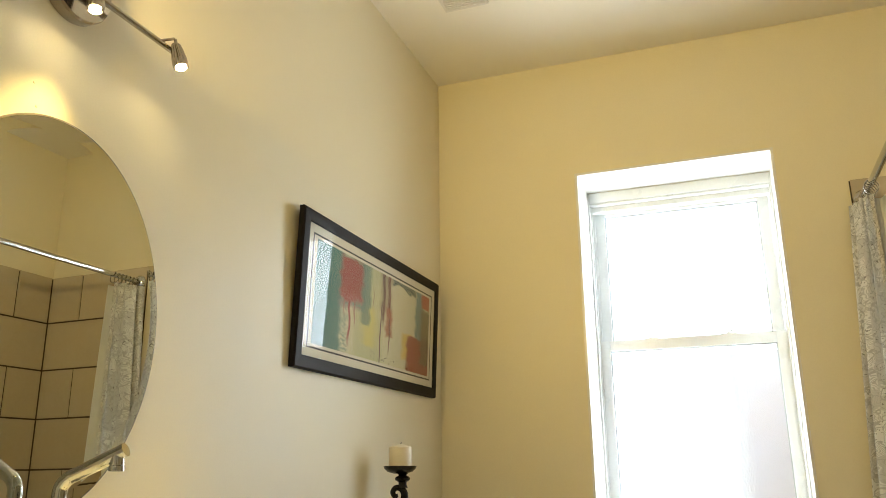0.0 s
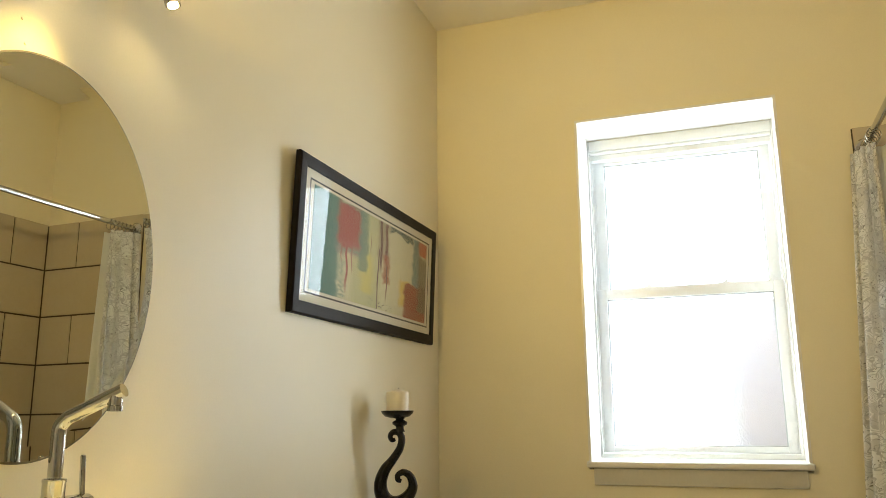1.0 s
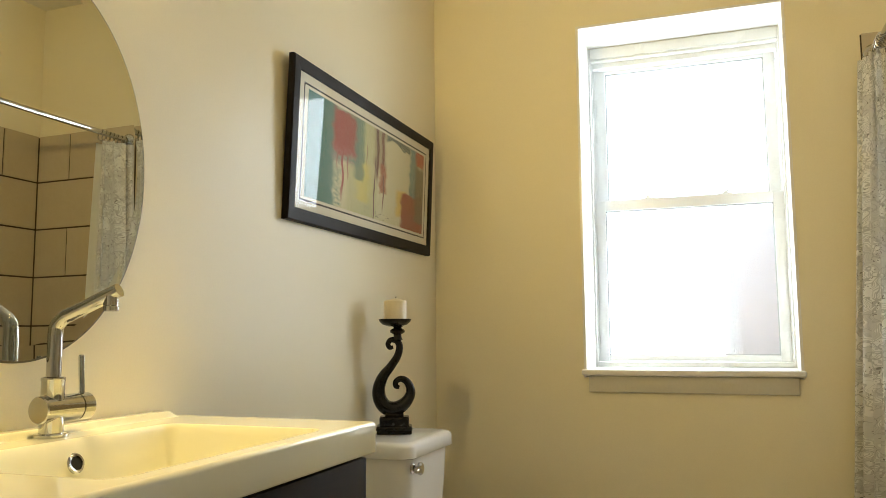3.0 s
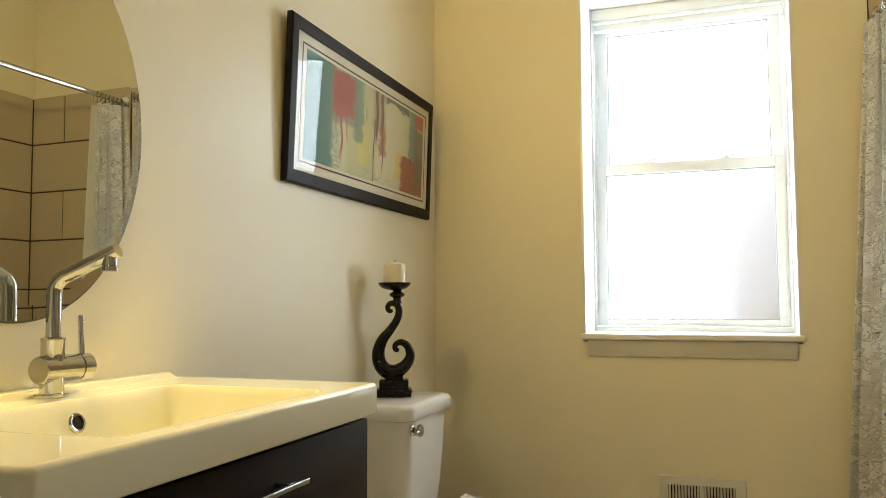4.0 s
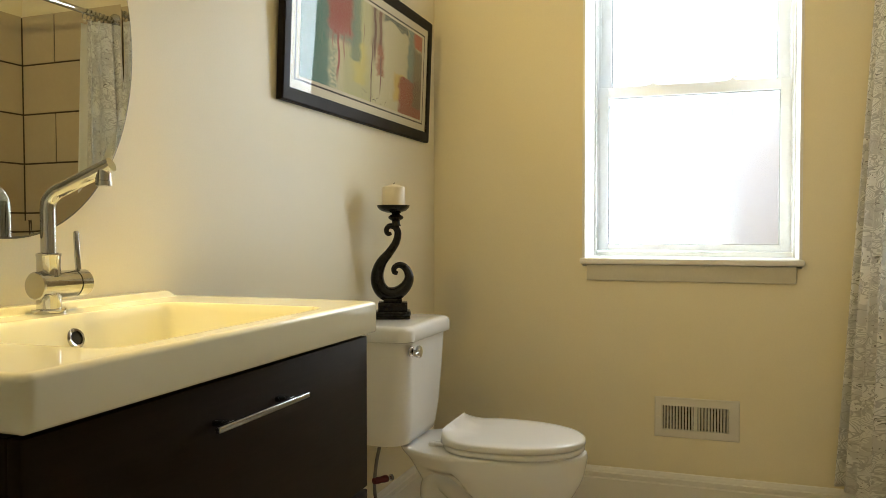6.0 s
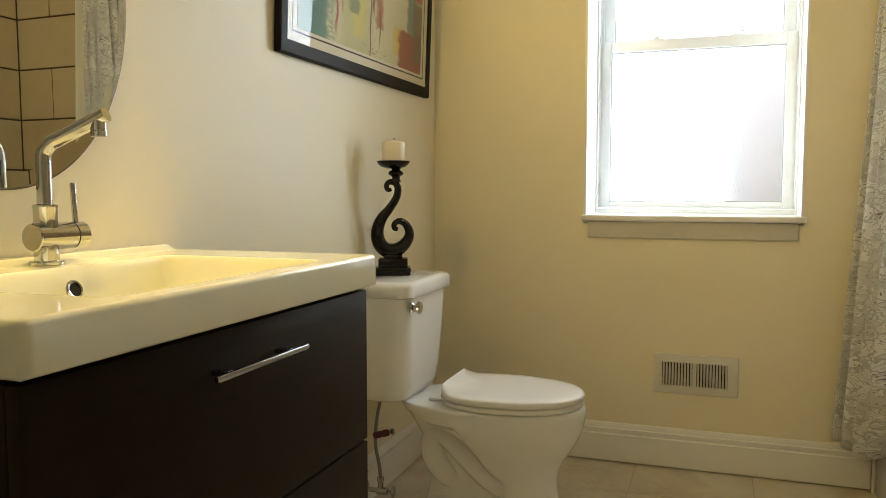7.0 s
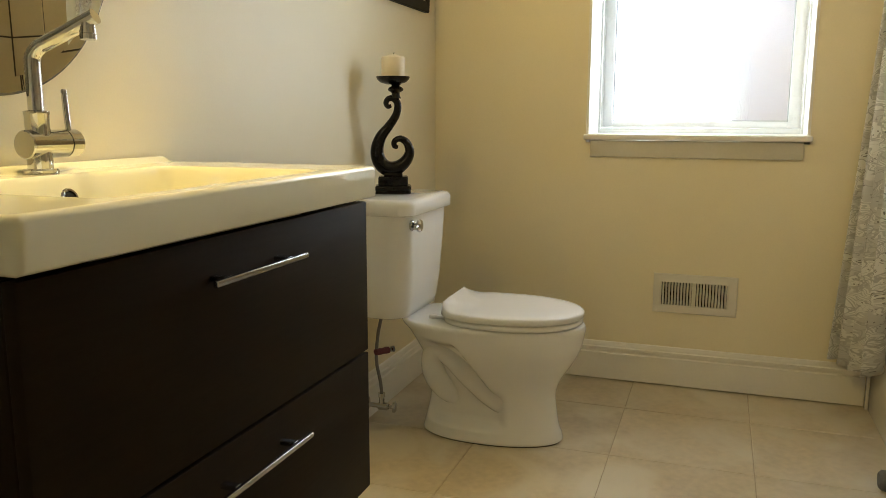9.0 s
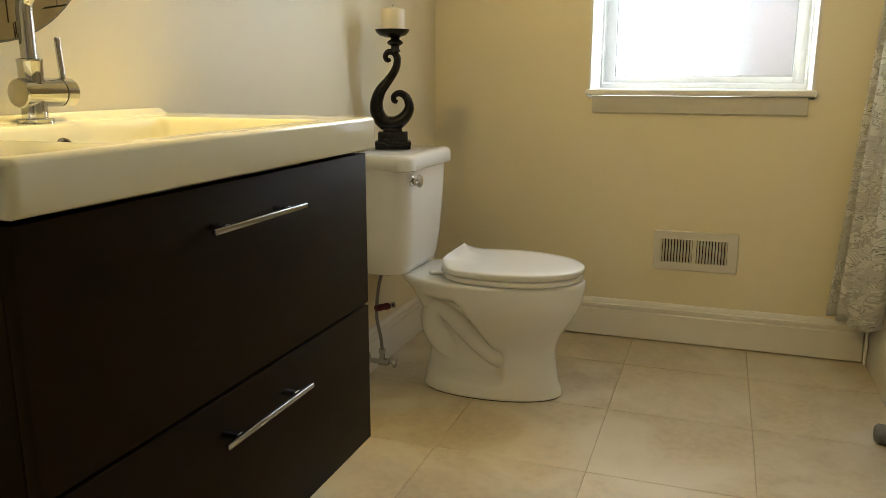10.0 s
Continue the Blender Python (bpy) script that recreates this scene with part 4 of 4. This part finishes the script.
def supply():
    """Shut-off valve at the wall and a braided hose up to the tank."""
    y = 2.40
    sv = thing("supply_valve", (0.06, y, 0.04), "chrome shut-off valve with braided hose and dark red lever", "valve")
    bm = lathe([(0.026, 0), (0.026, 0.003), (0.012, 0.008)], (0.0165, y, 0.062), (1, 0, 0), 28)
    tube([(0.02, y, 0.062), (0.075, y, 0.062)], 0.008, 14, bm, up=(0, 0, 1))
    lathe([(0.013, 0), (0.013, 0.03), (0.009, 0.034)], (0.062, y, 0.062), (1, 0, 0), 20, bm)
    lathe([(0.009, 0), (0.009, 0.03), (0.011, 0.031), (0.011, 0.045)], (0.072, y, 0.062), (0, 0, 1), 20, bm)
    part("valve_body", bm, CHROME, sv)
    part("handle", lathe([(0.006, 0), (0.006, 0.012), (0.018, 0.014), (0.019, 0.022), (0.012, 0.026)], (0.094, y + 0.004, 0.060), (1, 0.25, 0), 20), CHROME, sv)
    pts = [(0.072, y, 0.105), (0.070, y - 0.006, 0.15), (0.060, y - 0.012, 0.22), (0.064, y - 0.008, 0.30), (0.075, y - 0.004, 0.36), (0.078, y - 0.002, 0.388)]
    part("hose", tube(spline(pts, 6), 0.0055, 12, up=(0, 1, 0.001)), RUBBER, sv)
    part("nut", lathe([(0.013, 0), (0.015, 0.004), (0.015, 0.022), (0.011, 0.026)], (0.078, y - 0.002, 0.362), seg=6), SEATPL, sv)
    # second stop on the riser, with a dark red lever cap and a chrome end
    ax = (0.55, 0.83, 0.0)
    m = frame_matrix((0.066, y - 0.012, 0.248), ax)
    cap = loft([[tuple(m @ Vector((r * math.cos(q), 0.8 * r * math.sin(q), hh))) for q in [2 * math.pi * k / 20 for k in range(20)]] for r, hh in ((0.007, -0.012), (0.012, -0.009), (0.0135, 0.004), (0.012, 0.020), (0.014, 0.030), (0.013, 0.040), (0.007, 0.043))])
    lever = part("lever", cap, TAG, sv, "dark red lever cap")
    part("stub", lathe([(0.006, 0.042), (0.006, 0.050), (0.010, 0.052), (0.0105, 0.060), (0.006, 0.063)], (0.066, y - 0.012, 0.248), ax, 18), CHROME, lever, "chrome end")


supply()


# ---- candle holder and candle ----
def candle_holder():
    """A lacquered S-scroll on a stepped square base, with a dish on top."""
    cx, cy, z0, k, turn = 0.088, 2.474, 0.7540, 0.00059, 22.0
    ch = thing("candle_holder", (cx, cy, z0), "black lacquered scroll candle holder standing on the toilet tank", "candle holder")
    m = Matrix.Translation((cx, cy, z0)) @ pose(0, 0, 0, 0, 0, turn)

    def put(bm):
        bmesh.ops.transform(bm, matrix=m, verts=bm.verts)
        return bm

    def h(q):
        return (785 - q) * k

    bm = block(-0.056, 0.056, -0.040, 0.040, 0.0, 0.010, 0.003, 2)
    block(-0.058, 0.058, -0.042, 0.042, 0.008, 0.026, 0.008, 4, bm)
    block(-0.047, 0.047, -0.034, 0.034, 0.025, 0.054, 0.004, 2, bm)
    block(-0.030, 0.030, -0.026, 0.026, 0.052, 0.066, 0.005, 2, bm)
    part("base", put(bm), BLACKLAC, ch)
    line = [(168, 318, 0.0055), (150, 322, 0.0075), (140, 302, 0.0085), (155, 280, 0.0090), (186, 284, 0.0105), (203, 315, 0.0115), (192, 368, 0.0125), (155, 425, 0.0140),
            (112, 480, 0.0175), (90, 545, 0.0205), (98, 605, 0.0225), (135, 648, 0.0240), (190, 650, 0.0230), (240, 615, 0.0190), (264, 565, 0.0155), (250, 515, 0.0125),
            (215, 492, 0.0105), (184, 505, 0.0090), (183, 530, 0.0085), (202, 538, 0.0060)]
    pts = [((x - 175) * k, 0.0, h(q), r) for x, q, r in line]
    part("scroll", put(tube(spline(pts, 6), 0.01, 18, flat=1.15)), BLACKLAC, ch, angle=80)
    part("neck", put(lathe([(0.017, h(280)), (0.013, h(262)), (0.013, h(250)), (0.023, h(240)), (0.025, h(230)), (0.021, h(222)), (0.012, h(214)), (0.018, h(204))], (0.010, 0, 0), seg=32)), BLACKLAC, ch)
    part("dish", put(lathe([(0.020, h(206)), (0.040, h(196)), (0.050, h(180)), (0.0535, h(166)), (0.0510, h(165)), (0.046, h(172)), (0.020, h(174))], (0.002, 0, 0), seg=48)), BLACKLAC, ch)
    cd = thing("pillar_candle", tuple(m @ Vector((0.002, 0, h(174)))), "short ivory pillar candle standing in the dish", "candle")
    part("wax", put(lathe([(0.0355, h(173.5)), (0.0370, h(170)), (0.0370, h(72)), (0.0355, h(66)), (0.030, h(62)), (0.010, h(52)), (0.004, h(50))], (0.003, 0, 0), seg=40)), WAX, cd)
    part("wick", put(tube([(0.003, 0, h(52)), (0.004, 0, h(46)), (0.006, 0.001, h(42))], 0.0012, 8)), WICK, cd)


candle_holder()


# ---- wall register and ceiling vent ----
def register():
    x0, x1, z0, z1, y = 0.864, 1.158, 0.281, 0.428, WY - 0.0005
    vr = thing("wall_register", (1.01, y, z0), "cream metal wall register with curved louvres and side lever", "vent")
    cx, cz = (x0 + x1) / 2, (z0 + z1) / 2
    lo, hi, sx, ex = cz - 0.043, cz + 0.043, x0 + 0.030, x1 - 0.036
    mid = (sx + ex) / 2
    rings = []
    for e, d in ((0.0, 0.0), (0.0, 0.003), (0.003, 0.0065), (0.016, 0.0072)):
        rings.append([(x0 + e, y - d, z0 + e), (x1 - e, y - d, z0 + e), (x1 - e, y - d, z1 - e), (x0 + e, y - d, z1 - e)])
    for e, d in ((0.003, 0.0078), (0.001, 0.0092), (0.0, 0.0085), (0.0, 0.001)):
        rings.append([(sx - e, y - d, lo - e), (ex + e, y - d, lo - e), (ex + e, y - d, hi + e), (sx - e, y - d, hi + e)])
    bm = loft(rings, caps=False)
    block(mid - 0.007, mid + 0.007, y - 0.0086, y - 0.001, lo + 0.0002, hi - 0.0002, 0.001, 1, bm)
    part("face_plate", bm, VENTM, vr, smooth=False)
    # flat near-black plate in place of the duct's shaded depth
    part("duct", block(sx - 0.002, ex + 0.002, y - 0.0012, y - 0.0002, lo - 0.002, hi + 0.002), DARK, vr, "near-black plate painting the shade of the duct")
    for a, c in ((sx, mid - 0.007), (mid + 0.007, ex)):
        n = 10
        for i in range(n):
            xx = a + (c - a) * (i + 0.5) / n
            b = block(-0.0024, 0.0024, -0.005, 0.003, lo - cz, hi - cz, 0.0006, 1)
            bmesh.ops.transform(b, matrix=pose(xx, y - 0.0052, cz, 0, 0, 24), verts=b.verts)
            part("louvre", b, VENTM, vr)
    part("lever", lathe([(0.004, 0), (0.004, 0.010), (0.006, 0.011), (0.006, 0.016)], (x0 + 0.014, y - 0.007, cz), (0, -1, 0), 14), VENTM, vr)
    for xx in (x0 + 0.012, x1 - 0.012):
        part("screw", lathe([(0.004, 0), (0.0035, 0.0015)], (xx, y - 0.0038, cz - 0.012), (0, -1, 0), 12), VENTM, vr)


register()


def ceiling_vent():
    x0, x1, y0, y1, z = 0.240, 0.412, 2.27, 2.548, CEIL
    cv = thing("ceiling_vent", (0.33, 2.41, z), "white louvred exhaust vent on the ceiling", "vent")
    b = 0.012
    bm = block(x0, x1, y0, y0 + b, z - 0.010, z - 0.0005, 0.002, 1)
    block(x0, x1, y1 - b, y1, z - 0.010, z - 0.0005, 0.002, 1, bm)
    block(x0, x0 + b, y0 + b, y1 - b, z - 0.010, z - 0.0005, 0.002, 1, bm)
    block(x1 - b, x1, y0 + b, y1 - b, z - 0.010, z - 0.0005, 0.002, 1, bm)
    part("vent_frame", bm, VENTM, cv)
    # the shade above the slats is a near-black plate, not an opening
    part("duct", block(x0 + b, x1 - b, y0 + b, y1 - b, z - 0.002, z - 0.0006), DARK, cv, "near-black plate painting the shade behind the slats")
    y = y0 + b + 0.006
    while y < y1 - b - 0.004:
        part("slat", block(x0 + b, x1 - b, y, y + 0.0065, z - 0.010, z - 0.003), VENTM, cv)
        y += 0.0125


ceiling_vent()


# ---- cloths on the floor by the tub ----
def roll(name, at, length, r, mat, label):
    """A rolled towel along x with a soft uneven skin."""
    bm = bmesh.new()
    rings = []
    n = 28
    for i in range(13):
        s = i / 12
        rr = r * (1 - max(0.0, abs(s - 0.5) - 0.42) * 3.5)
        ring = []
        for k in range(n):
            a = 2 * math.pi * k / n
            q = rr * (1 + 0.05 * math.sin(3 * a + 4 * s) + 0.03 * math.sin(7 * a + 9 * s))
            ring.append((at[0] + (s - 0.5) * length, at[1] + q * math.cos(a), max(0.0, at[2] + r * 0.9 + q * 0.92 * math.sin(a))))
        rings.append(ring)
    return solid(name, loft(rings), mat, label, "towel")


# ---- tiles ----
def tile_mesh(name, sx, sy, sz, mat, bevel):
    bm = block(-sx / 2, sx / 2, -sy / 2, sy / 2, 0, sz, 0.0)
    top = [e for e in bm.edges if all(v.co.z > sz * 0.5 for v in e.verts)]
    bmesh.ops.bevel(bm, geom=top, offset=bevel, segments=1, affect="EDGES")
    me = bpy.data.meshes.new(name)
    bm.to_mesh(me)
    bm.free()
    me.materials.append(mat)
    return me


meshes = {}


def lay(parent, name, m, sx, sy, sz, mat, bevel=0.0015):
    key = (name, round(sx, 3), round(sy, 3), mat.name)
    if key not in meshes:
        meshes[key] = tile_mesh(name, sx, sy, sz, mat, bevel)
    ob = new(name, meshes[key])
    ob.parent, ob.matrix_basis = parent, m
    return ob


P, G = 0.406, 0.0022
xe = [0.0] + [x for x in (0.401 + P * k for k in range(4)) if x < RX] + [RX]
ye = [NY] + [y for y in (2.405 + P * k for k in range(-8, 2)) if NY < y < WY] + [WY]
for xa, xb in zip(xe, xe[1:]):
    for ya, yb in zip(ye, ye[1:]):
        lay(floor_ob, "tile", pose((xa + xb) / 2, (ya + yb) / 2, -0.005), xb - xa - G, yb - ya - G, 0.005 + 0.0006 * random.random(), TILE)

# tub surround: running bond of large wall tiles
TH, TW, TT = 0.2425, 0.41, 0.008
wall_n = tagged(link("tile_backer_north", block(TUBX - 0.006, RX - 0.001, WY - 0.0055, WY - 0.0005, 0.0, 2.106), WGROUT), "dark grout bed of the tub tiles", "wall", "", "structure")
wall_e = tagged(link("tile_backer_east", block(RX - 0.0055, RX - 0.0005, 1.581, WY - 0.006, 0.0, 2.106), WGROUT), "dark grout bed of the tub tiles", "wall", "", "structure")
wall_s = tagged(link("tile_backer_end", block(TUBX, RX - 0.006, 1.5805, 1.5855, 0.0, 2.106), WGROUT), "dark grout bed of the tub tiles", "wall", "", "structure")
for row in range(9):
    zb = 2.112 - TH * row
    za = max(zb - TH, 0.0)
    if zb < 0.3:
        break
    hz = zb - za - 0.008
    cuts = [0.0, 0.205] if row % 2 == 0 else [0.0]
    cuts += [cuts[-1] + TW * k for k in range(1, 6)]

    def runs(total):
        e = [c for c in cuts if c < total - 0.02] + [total]
        return list(zip(e, e[1:]))

    for a, c in runs(RX - 0.008 - TUBX + 0.006):
        lay(wall_n, "tile", pose(RX - 0.008 - (a + c) / 2, WY - 0.004, (za + zb) / 2, 90), c - a - 0.008, hz, TT - 0.001, WTILE)
        lay(wall_s, "tile", pose(RX - 0.008 - (a + c) / 2, 1.584, (za + zb) / 2, -90), c - a - 0.008, hz, TT - 0.001, WTILE)
    for a, c in runs(WY - 0.012 - 1.59):
        m = pose(RX - 0.004, WY - 0.012 - (a + c) / 2, (za + zb) / 2) @ pose(0, 0, 0, 0, -90, 0) @ pose(0, 0, 0, 0, 0, 0)
        lay(wall_e, "tile", m, hz, c - a - 0.008, TT - 0.001, WTILE)
roll("rolled_towel", (1.575, 2.43, 0.0), 0.10, 0.030, TOWEL, "grey rolled terry towel lying beside the tub")
